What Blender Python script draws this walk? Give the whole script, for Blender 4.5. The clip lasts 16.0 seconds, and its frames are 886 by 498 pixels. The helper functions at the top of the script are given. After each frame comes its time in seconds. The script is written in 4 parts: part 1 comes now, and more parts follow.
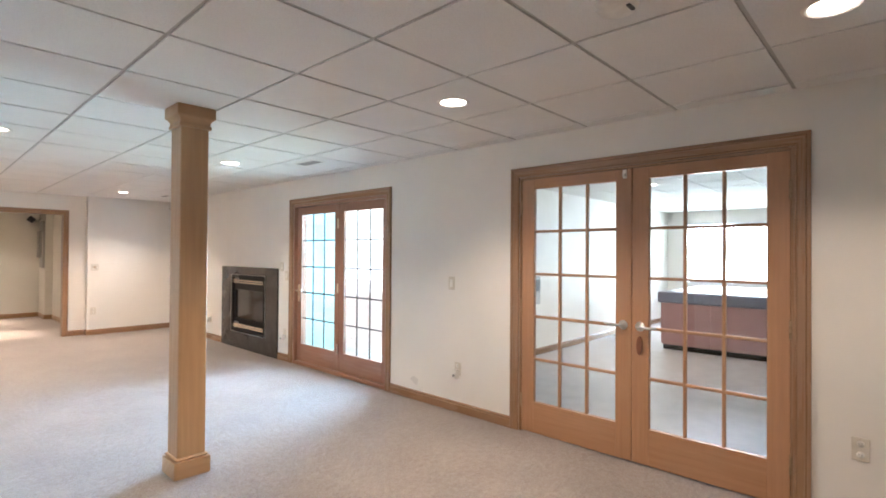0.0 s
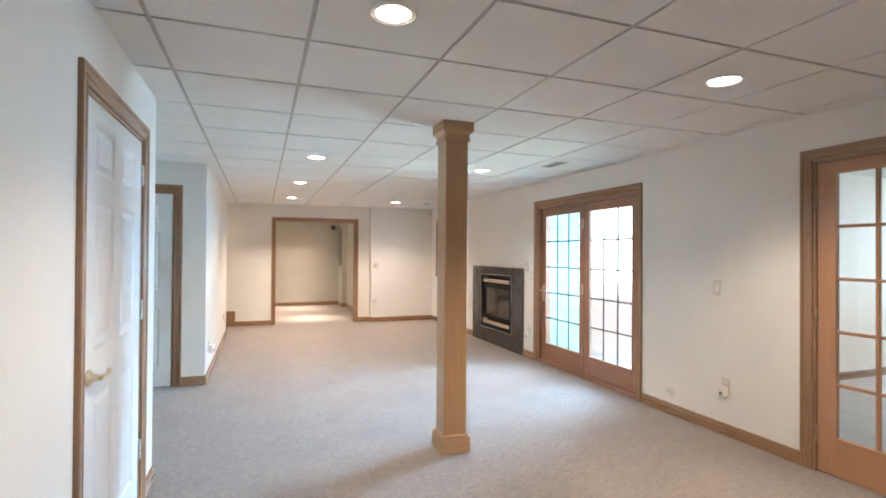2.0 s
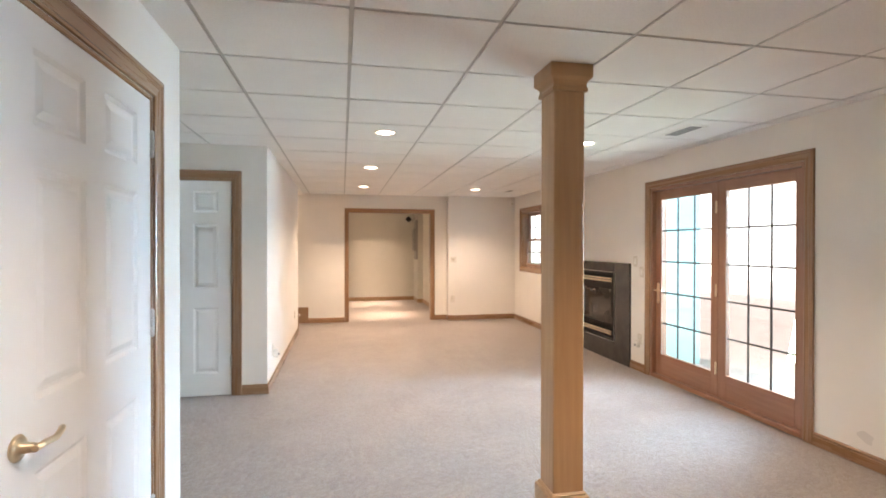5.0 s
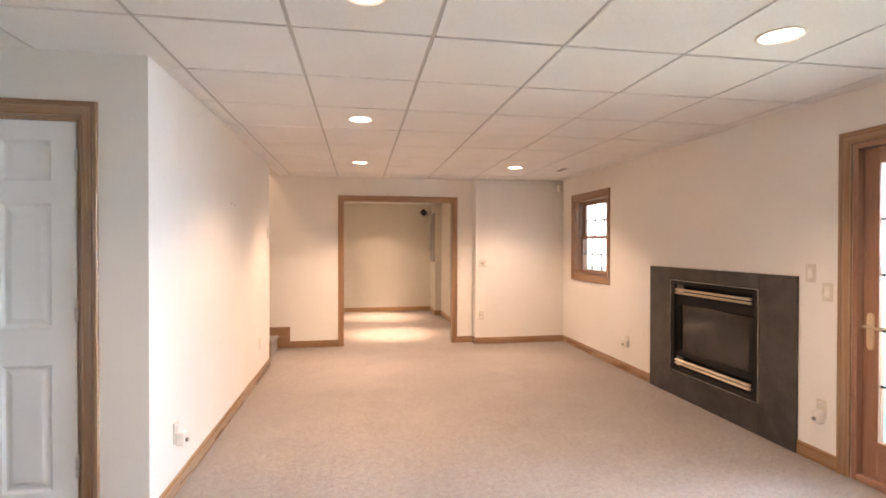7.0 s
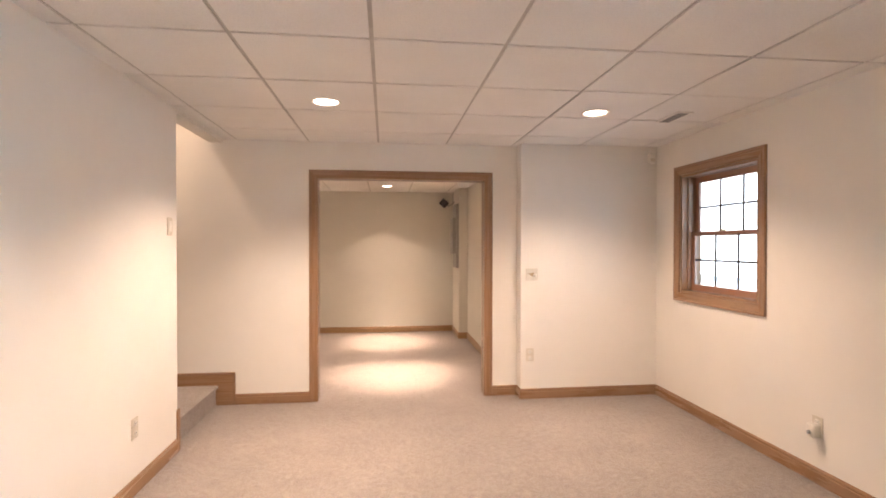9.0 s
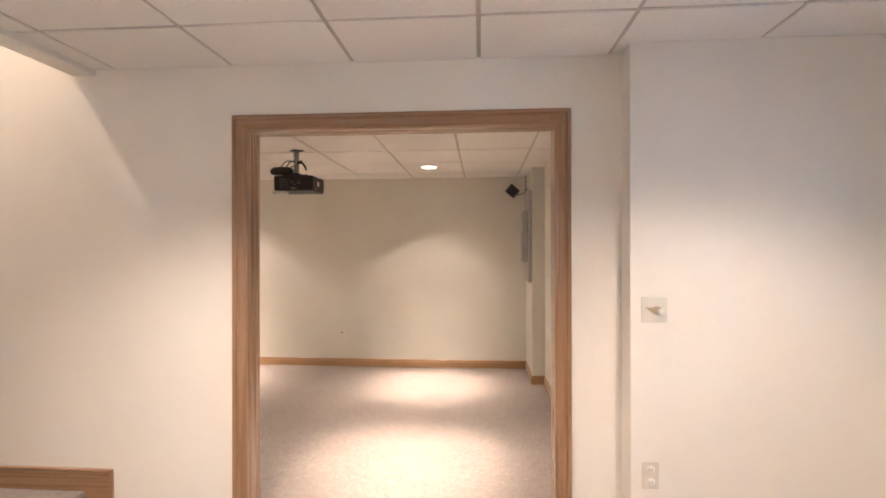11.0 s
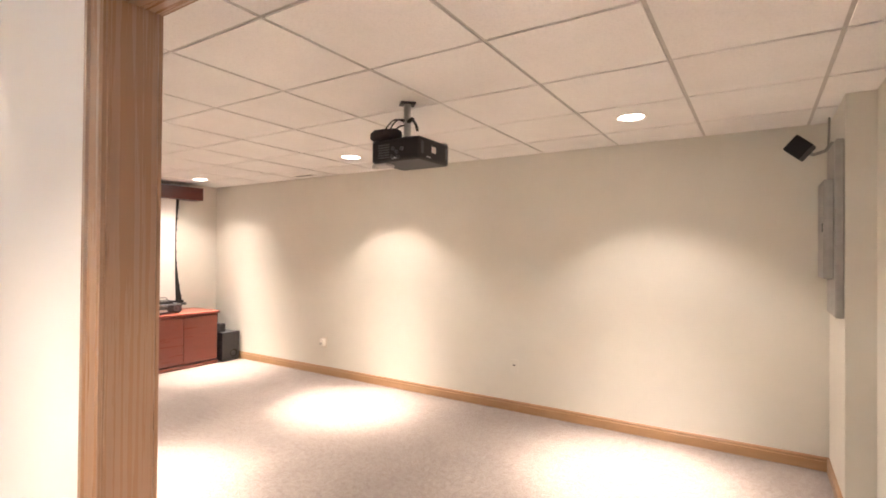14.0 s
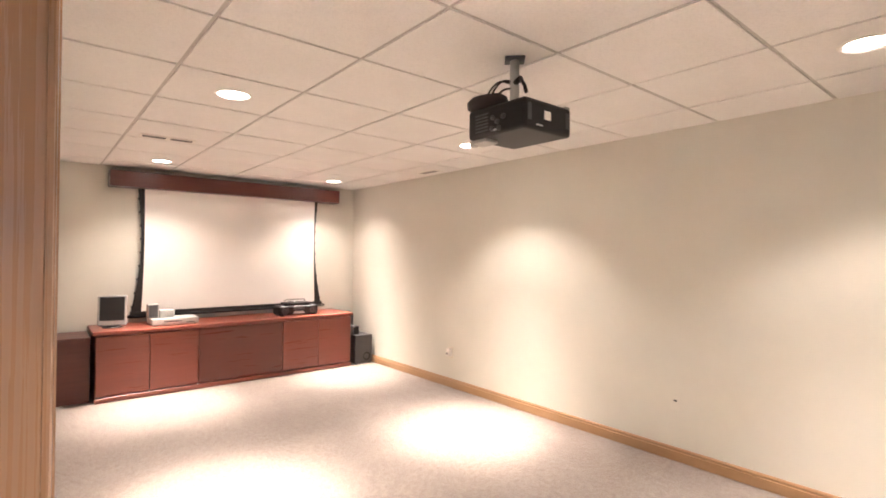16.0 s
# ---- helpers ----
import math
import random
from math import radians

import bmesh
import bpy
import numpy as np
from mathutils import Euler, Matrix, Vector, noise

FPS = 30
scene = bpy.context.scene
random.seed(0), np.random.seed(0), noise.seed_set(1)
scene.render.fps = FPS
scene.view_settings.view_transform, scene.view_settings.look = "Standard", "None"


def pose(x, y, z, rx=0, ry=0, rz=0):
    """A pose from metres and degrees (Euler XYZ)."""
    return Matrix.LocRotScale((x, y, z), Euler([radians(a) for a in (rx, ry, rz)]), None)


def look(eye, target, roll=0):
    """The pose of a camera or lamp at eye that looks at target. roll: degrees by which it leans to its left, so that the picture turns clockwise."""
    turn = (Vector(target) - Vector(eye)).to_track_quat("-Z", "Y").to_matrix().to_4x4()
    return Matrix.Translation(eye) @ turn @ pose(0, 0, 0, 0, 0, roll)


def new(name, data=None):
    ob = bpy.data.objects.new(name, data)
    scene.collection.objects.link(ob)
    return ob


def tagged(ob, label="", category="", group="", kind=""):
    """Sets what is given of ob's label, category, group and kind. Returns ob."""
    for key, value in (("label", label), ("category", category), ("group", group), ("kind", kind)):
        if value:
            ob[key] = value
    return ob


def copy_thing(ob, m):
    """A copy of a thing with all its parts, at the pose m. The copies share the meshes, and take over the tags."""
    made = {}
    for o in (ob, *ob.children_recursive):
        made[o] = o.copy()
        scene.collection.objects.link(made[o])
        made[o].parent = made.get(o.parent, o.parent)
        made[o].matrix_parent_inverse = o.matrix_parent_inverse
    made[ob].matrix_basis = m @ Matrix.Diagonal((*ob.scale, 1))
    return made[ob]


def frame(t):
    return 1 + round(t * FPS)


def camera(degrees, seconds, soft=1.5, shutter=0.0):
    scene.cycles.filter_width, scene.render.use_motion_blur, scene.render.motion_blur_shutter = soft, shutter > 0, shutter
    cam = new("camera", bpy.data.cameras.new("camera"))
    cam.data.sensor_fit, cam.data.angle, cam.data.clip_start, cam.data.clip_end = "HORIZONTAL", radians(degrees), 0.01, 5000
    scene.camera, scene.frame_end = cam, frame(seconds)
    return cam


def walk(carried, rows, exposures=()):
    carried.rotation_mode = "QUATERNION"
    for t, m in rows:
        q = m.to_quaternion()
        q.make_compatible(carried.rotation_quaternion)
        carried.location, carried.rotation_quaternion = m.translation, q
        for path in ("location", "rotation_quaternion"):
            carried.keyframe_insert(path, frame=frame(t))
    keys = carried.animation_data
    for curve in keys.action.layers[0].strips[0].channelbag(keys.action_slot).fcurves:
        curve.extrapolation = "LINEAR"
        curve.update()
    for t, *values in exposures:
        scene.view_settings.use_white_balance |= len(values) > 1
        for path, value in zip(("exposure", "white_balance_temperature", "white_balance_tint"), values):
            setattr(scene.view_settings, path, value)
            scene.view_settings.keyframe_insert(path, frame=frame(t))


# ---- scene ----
cam = camera(83.6, 16.0, soft=1.8)
PATH = [
    (0, (0.666, 0.592, 1.409), (2.131, 1.954, 1.428), 0.4),
    (0.5, (0.649, 0.606, 1.406), (1.924, 2.147, 1.425), 0.4),
    (1, (0.628, 0.62, 1.401), (1.691, 2.314, 1.42), 0.5),
    (1.5, (0.614, 0.63, 1.401), (1.472, 2.436, 1.42), 0.4),
    (2, (0.598, 0.637, 1.399), (1.287, 2.515, 1.417), 0.4),
    (2.5, (0.586, 0.641, 1.4), (1.151, 2.559, 1.418), 0.4),
    (3, (0.584, 0.647, 1.401), (1.069, 2.587, 1.417), 0.3),
    (3.5, (0.594, 0.666, 1.397), (1.042, 2.615, 1.41), 0.3),
    (4, (0.625, 0.806, 1.395), (1.056, 2.759, 1.398), 0.2),
    (6.5, (0.997, 3.18, 1.41), (1.344, 5.15, 1.389), 0.1),
    (7, (1.077, 3.77, 1.407), (1.409, 5.742, 1.389), 0.1),
    (7.5, (1.152, 4.354, 1.411), (1.47, 6.329, 1.391), 0.1),
    (8, (1.242, 4.962, 1.415), (1.541, 6.94, 1.392), 0.1),
    (8.5, (1.337, 5.573, 1.413), (1.612, 7.554, 1.392), 0.1),
    (11, (2.023, 8.317, 1.411), (1.872, 10.311, 1.412), -0.1),
    (11.5, (2.108, 8.724, 1.403), (1.816, 10.703, 1.408), 0.1),
    (12, (2.151, 9.092, 1.4), (1.718, 11.044, 1.407), 0.2),
    (12.5, (2.193, 9.398, 1.388), (1.607, 11.31, 1.403), 0.3),
    (13, (2.217, 9.666, 1.382), (1.465, 11.519, 1.402), 0.4),
    (13.5, (2.204, 9.928, 1.392), (1.295, 11.71, 1.41), 0.5),
    (14, (2.175, 10.159, 1.393), (1.099, 11.845, 1.41), 0.5),
    (14.5, (2.124, 10.383, 1.407), (0.896, 11.961, 1.421), 0.5),
    (15, (2.05, 10.569, 1.412), (0.708, 12.052, 1.424), 0.6),
    (15.5, (1.992, 10.706, 1.4), (0.542, 12.084, 1.416), 0.7),
    (16, (1.945, 10.825, 1.391), (0.403, 12.099, 1.412), 0.5),
]
walk(cam, [(t, look(eye, target, roll)) for t, eye, target, roll in PATH],
     exposures=[(0.0, 0.88, 6200, 16), (2.5, 0.8, 6300, 14), (4.0, 0.76, 6650, 15), (6.5, 0.8, 7850, 30), (8.5, 0.84, 7380, 27), (11.0, 0.93, 6350, 19), (12.0, 1.18, 6450, 18), (12.7, 1.4, 6220, 17), (14.0, 1.5, 6030, 17), (16.0, 1.55, 5980, 17)])

# ---------------------------------------------------------------- world and daylight
world = bpy.data.worlds.new("world")
scene.world = world
world.use_nodes = True
sky = world.node_tree.nodes.new("ShaderNodeTexSky")
sky.sky_type, sky.sun_disc = "NISHITA", False
sky.sun_elevation, sky.sun_rotation = radians(57), radians(-8)
world.node_tree.links.new(sky.outputs[0], world.node_tree.nodes["Background"].inputs[0])
world.node_tree.nodes["Background"].inputs[1].default_value = 0.15

sun = new("sun", bpy.data.lights.new("sun", "SUN"))
sun.data.energy, sun.data.angle, sun.data.color = 5.0, radians(0.5), (1, 0.95, 0.88)
sun.matrix_basis = look((0, 0, 30), (2.0, -14.0, 8.0))

WARM = (1.0, 0.82, 0.63)
WARM_THEATRE = (1.0, 0.835, 0.66)
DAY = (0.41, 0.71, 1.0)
STUDY_DAY = (0.74, 0.84, 1.0)
LAWN = (0.70, 1.0, 0.80)
SPOT_MAIN, SPOT_THEATRE, SPOT_STUDY = 84.0, 49.0, 64.0     # wide spill of a downlight
CORE_MAIN, CORE_THEATRE = 28.0, 175.0                     # its bright middle
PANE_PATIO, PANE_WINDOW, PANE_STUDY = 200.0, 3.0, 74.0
LAWN_PATIO, LAWN_STUDY = 20.0, 36.0


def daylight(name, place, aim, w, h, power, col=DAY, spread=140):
    """Area lamp in place of sky or lawn light entering through an opening."""
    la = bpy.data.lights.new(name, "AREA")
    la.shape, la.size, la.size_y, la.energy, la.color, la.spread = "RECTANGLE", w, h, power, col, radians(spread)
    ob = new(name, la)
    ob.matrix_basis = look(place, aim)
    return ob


# added lamps beyond the garden doors, placed out of sight to fill the room
daylight("sky_fill_patio", (6.30, 5.40, 1.95), (0.5, 4.10, 0.60), 1.60, 2.20, PANE_PATIO, DAY, 95)
daylight("lawn_fill_patio", (6.30, 5.55, 0.40), (1.2, 4.40, 1.90), 2.00, 0.80, LAWN_PATIO, LAWN, 110)
daylight("daylight_window", (4.178, 9.75, 1.507), (0.0, 9.75, 1.507), 0.85, 0.95, PANE_WINDOW)
daylight("daylight_study", (11.98, 2.70, 1.45), (4.0, 2.2, 1.1), 2.6, 1.2, PANE_STUDY, STUDY_DAY)
daylight("daylight_lawn_study", (11.97, 2.70, 1.30), (6.0, 2.2, 2.9), 2.6, 0.9, LAWN_STUDY, LAWN)

# ---------------------------------------------------------------- materials


def nodes_of(name):
    m = bpy.data.materials.new(name)
    m.use_nodes = True
    t = m.node_tree
    return m, t, t.nodes["Principled BSDF"]


def mix(t, fac, a, b):
    n = t.nodes.new("ShaderNodeMix")
    n.data_type = "RGBA"
    n.inputs[6].default_value, n.inputs[7].default_value = (*a, 1) if len(a) == 3 else a, (*b, 1)
    t.links.new(fac, n.inputs[0])
    return n.outputs[2]


def coords(t, kind="Object", scale=(1, 1, 1)):
    c = t.nodes.new("ShaderNodeTexCoord")
    mp = t.nodes.new("ShaderNodeMapping")
    mp.inputs["Scale"].default_value = scale
    t.links.new(c.outputs[kind], mp.inputs[0])
    return mp.outputs[0]


def noise_of(t, vec, scale, detail=3.0, rough=0.5, lo=0.3, hi=0.7):
    n = t.nodes.new("ShaderNodeTexNoise")
    n.inputs["Scale"].default_value, n.inputs["Detail"].default_value, n.inputs["Roughness"].default_value = scale, detail, rough
    t.links.new(vec, n.inputs["Vector"])
    r = t.nodes.new("ShaderNodeMapRange")
    r.inputs[1].default_value, r.inputs[2].default_value = lo, hi
    t.links.new(n.outputs["Fac"], r.inputs[0])
    return r.outputs[0]


def bump(t, p, height, strength, dist):
    b = t.nodes.new("ShaderNodeBump")
    b.inputs["Strength"].default_value, b.inputs["Distance"].default_value = strength, dist
    t.links.new(height, b.inputs["Height"])
    t.links.new(b.outputs[0], p.inputs["Normal"])


def shade(c, k):
    return tuple(min(1, v * k) for v in c)


def paint(name, col, rough=0.55, relief=0.12):
    """Rolled wall paint: fine orange peel, faint scuffs."""
    m, t, p = nodes_of(name)
    v = coords(t)
    big = noise_of(t, v, 1.3, 4, 0.6)
    c = mix(t, big, shade(col, 0.955), shade(col, 1.02))
    t.links.new(c, p.inputs["Base Color"])
    p.inputs["Roughness"].default_value = rough
    p.inputs["Specular IOR Level"].default_value = 0.35
    bump(t, p, noise_of(t, v, 230, 2), relief, 0.0012)
    return m


def wood(name, light, dark, rough=0.38, length=2.2, across=42, coat=0.15):
    """Grain runs along each board."""
    m, t, p = nodes_of(name)
    v = coords(t, "UV", (length, across, 1))
    info = t.nodes.new("ShaderNodeObjectInfo")
    add = t.nodes.new("ShaderNodeVectorMath")
    add.operation = "ADD"
    comb = t.nodes.new("ShaderNodeCombineXYZ")
    mul = t.nodes.new("ShaderNodeMath")
    mul.operation, mul.inputs[1].default_value = "MULTIPLY", 37.0
    t.links.new(info.outputs["Random"], mul.inputs[0])
    t.links.new(mul.outputs[0], comb.inputs[0])
    t.links.new(v, add.inputs[0])
    t.links.new(comb.outputs[0], add.inputs[1])
    grain = noise_of(t, add.outputs[0], 1.0, 6, 0.62)
    v2 = coords(t, "UV", (0.9, 5, 1))
    broad = noise_of(t, v2, 1.4, 3, 0.5)
    c1 = mix(t, grain, light, dark)
    n = t.nodes.new("ShaderNodeMix")
    n.data_type = "RGBA"
    n.blend_type = "MULTIPLY"
    n.inputs[0].default_value = 0.35
    t.links.new(c1, n.inputs[6])
    c2 = mix(t, broad, (0.78, 0.74, 0.70), (1, 1, 1))
    t.links.new(c2, n.inputs[7])
    t.links.new(n.outputs[2], p.inputs["Base Color"])
    rr = t.nodes.new("ShaderNodeMapRange")
    rr.inputs[3].default_value, rr.inputs[4].default_value = rough - 0.06, rough + 0.1
    t.links.new(grain, rr.inputs[0])
    t.links.new(rr.outputs[0], p.inputs["Roughness"])
    p.inputs["Coat Weight"].default_value, p.inputs["Coat Roughness"].default_value = coat, 0.25
    bump(t, p, grain, 0.12, 0.001)
    return m


def plain(name, col, rough=0.4, metal=0.0, vary=0.08, scale=18, spec=0.5):
    m, t, p = nodes_of(name)
    p.inputs["Specular IOR Level"].default_value = spec
    v = coords(t)
    c = mix(t, noise_of(t, v, scale, 3), shade(col, 1 - vary), shade(col, 1 + vary))
    t.links.new(c, p.inputs["Base Color"])
    p.inputs["Roughness"].default_value, p.inputs["Metallic"].default_value = rough, metal
    bump(t, p, noise_of(t, v, 160, 2), 0.06, 0.0006)
    return m


def carpet_mat(name, light, dark):
    m, t, p = nodes_of(name)
    v = coords(t)
    tuft = noise_of(t, v, 105, 3, 0.7, 0.34, 0.66)
    fleck = noise_of(t, v, 28, 4, 0.7, 0.36, 0.64)
    worn = noise_of(t, v, 2.2, 5, 0.68, 0.35, 0.65)
    a = mix(t, tuft, dark, light)
    n = t.nodes.new("ShaderNodeMix")
    n.data_type, n.blend_type = "RGBA", "MULTIPLY"
    n.inputs[0].default_value = 0.75
    t.links.new(a, n.inputs[6])
    t.links.new(mix(t, fleck, (0.60, 0.585, 0.57), (1.0, 1.0, 1.0)), n.inputs[7])
    n2 = t.nodes.new("ShaderNodeMix")
    n2.data_type, n2.blend_type = "RGBA", "MULTIPLY"
    n2.inputs[0].default_value = 0.6
    t.links.new(n.outputs[2], n2.inputs[6])
    t.links.new(mix(t, worn, (0.74, 0.73, 0.72), (1, 1, 1)), n2.inputs[7])
    t.links.new(n2.outputs[2], p.inputs["Base Color"])
    p.inputs["Roughness"].default_value = 0.7
    p.inputs["Specular IOR Level"].default_value = 0.35
    p.inputs["Sheen Weight"].default_value = 0.3
    p.inputs["Sheen Roughness"].default_value = 0.4
    bump(t, p, noise_of(t, v, 150, 3, 0.6), 0.9, 0.006)
    return m


def tile_mat(name, col):
    """Mineral-fibre ceiling tile with fine pits."""
    m, t, p = nodes_of(name)
    v = coords(t)
    c = mix(t, noise_of(t, v, 2.2, 4), shade(col, 0.96), shade(col, 1.02))
    pits = noise_of(t, v, 120, 4, 0.75, 0.40, 0.52)
    n = t.nodes.new("ShaderNodeMix")
    n.data_type, n.blend_type = "RGBA", "MULTIPLY"
    n.inputs[0].default_value = 0.35
    t.links.new(c, n.inputs[6])
    t.links.new(mix(t, pits, (0.78, 0.78, 0.78), (1, 1, 1)), n.inputs[7])
    t.links.new(n.outputs[2], p.inputs["Base Color"])
    p.inputs["Roughness"].default_value = 0.9
    bump(t, p, pits, 0.35, 0.0015)
    return m


def emitter(name, col, strength):
    m, t, p = nodes_of(name)
    p.inputs["Base Color"].default_value = (0.9, 0.9, 0.9, 1)
    p.inputs["Emission Color"].default_value, p.inputs["Emission Strength"].default_value = (*col, 1), strength
    return m


def glass_mat(name, rough=0.0, tint=(0.97, 0.99, 0.98)):
    m, t, p = nodes_of(name)
    p.inputs["Base Color"].default_value = (*tint, 1)
    p.inputs["Transmission Weight"].default_value, p.inputs["Roughness"].default_value, p.inputs["IOR"].default_value = 1.0, rough, 1.4
    return m


def slate_mat(name):
    m, t, p = nodes_of(name)
    v = coords(t)
    c = mix(t, noise_of(t, v, 7, 5, 0.65), (0.042, 0.038, 0.037), (0.074, 0.066, 0.062))
    t.links.new(c, p.inputs["Base Color"])
    p.inputs["Roughness"].default_value = 0.2
    bump(t, p, noise_of(t, v, 60, 4), 0.12, 0.001)
    return m


PAINT = paint("wall_paint", (0.80, 0.765, 0.71))
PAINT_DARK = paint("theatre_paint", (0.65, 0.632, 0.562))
DOOR_WHITE = paint("door_enamel", (0.78, 0.79, 0.78), 0.35, 0.08)
CARPET = carpet_mat("carpet", (0.53, 0.455, 0.395), (0.275, 0.23, 0.20))
TILE = tile_mat("ceiling_tile", (0.80, 0.785, 0.76))
GRID = plain("ceiling_grid", (0.46, 0.44, 0.41), 0.5)
OAK = wood("oak_trim", (0.325, 0.187, 0.101), (0.288, 0.161, 0.085), 0.26, 1.0, 64, coat=0.5)
OAK_RED = wood("stained_door_wood", (0.35, 0.178, 0.108), (0.275, 0.132, 0.079))
OAK_LIGHT = wood("honey_oak", (0.50, 0.315, 0.168), (0.43, 0.258, 0.130))
DOOR_OAK = wood("orange_oak", (0.465, 0.252, 0.132), (0.40, 0.206, 0.104))
MAHOGANY = wood("mahogany", (0.235, 0.060, 0.038), (0.212, 0.053, 0.034), 0.3, 1.4, 30, 0.3)
MAHOGANY_DARK = wood("dark_mahogany", (0.105, 0.026, 0.018), (0.075, 0.018, 0.013), 0.35, 1.4, 30, 0.2)
# darker tone for the recessed middle door of the media cabinet
MAHOGANY_MID = wood("darker_mahogany", (0.150, 0.041, 0.028), (0.135, 0.036, 0.025), 0.3, 1.4, 30, 0.3)
# oak trim again, the theatre's warm lamplight mixed into its colour
OAK_LAMPLIT = wood("lamplit_oak", (0.44, 0.27, 0.138), (0.35, 0.205, 0.098), 0.32, coat=0.3)
SLATE = slate_mat("slate")
BLACK = plain("black_plastic", (0.016, 0.015, 0.015), 0.5, spec=0.3)
BLACK_METAL = plain("black_metal", (0.010, 0.009, 0.009), 0.55, spec=0.25)
DARK_GREY = plain("dark_grey_plastic", (0.055, 0.055, 0.058), 0.5)
GREY = plain("grey_metal", (0.33, 0.32, 0.30), 0.45, 0.2)
STEEL = plain("brushed_steel", (0.62, 0.61, 0.58), 0.32, 1.0)
BRASS = plain("brass", (0.80, 0.69, 0.51), 0.28, 1.0)
AGED_BRASS = plain("aged_brass", (0.36, 0.25, 0.15), 0.4, 0.7)
WHITE_PLASTIC = plain("white_plastic", (0.78, 0.75, 0.69), 0.4)
SILVER = plain("silver_plastic", (0.40, 0.40, 0.385), 0.4, 0.1)
IVORY = plain("ivory_plastic", (0.64, 0.59, 0.50), 0.42)
CREAM = plain("cream_plastic", (0.66, 0.63, 0.56), 0.42)
SCREEN = plain("screen_fabric", (0.84, 0.82, 0.78), 0.9, 0, 0.02, 2)
TAN = plain("tan_resin", (0.42, 0.32, 0.2), 0.6)
MUNTIN = plain("dark_muntin", (0.055, 0.05, 0.047), 0.5)
GLASS = glass_mat("pane_glass")
# opaque sheet; room reflections in the fireplace glass are put into its mottled grey
FIRE_GLASS = plain("fire_glass", (0.036, 0.033, 0.031), 0.06, vary=0.3, scale=4)
LENS = emitter("lamp_lens", (1.0, 0.88, 0.72), 9.0)
SOIL = plain("lawn", (0.09, 0.12, 0.05), 0.9, 0, 0.4, 3)
CONCRETE = plain("concrete", (0.58, 0.57, 0.54), 0.85, 0, 0.12, 4)
SIDING = plain("painted_siding", (0.33, 0.56, 0.55), 0.6, 0, 0.06, 3)
TUB_SIDE = wood("redwood_panel", (0.40, 0.215, 0.205), (0.35, 0.18, 0.172), 0.4)
TUB_COVER = plain("vinyl_cover", (0.15, 0.155, 0.21), 0.4)
LOUVRE = plain("satin_brass", (0.72, 0.61, 0.45), 0.42, 0.6)

# ---------------------------------------------------------------- mesh tools


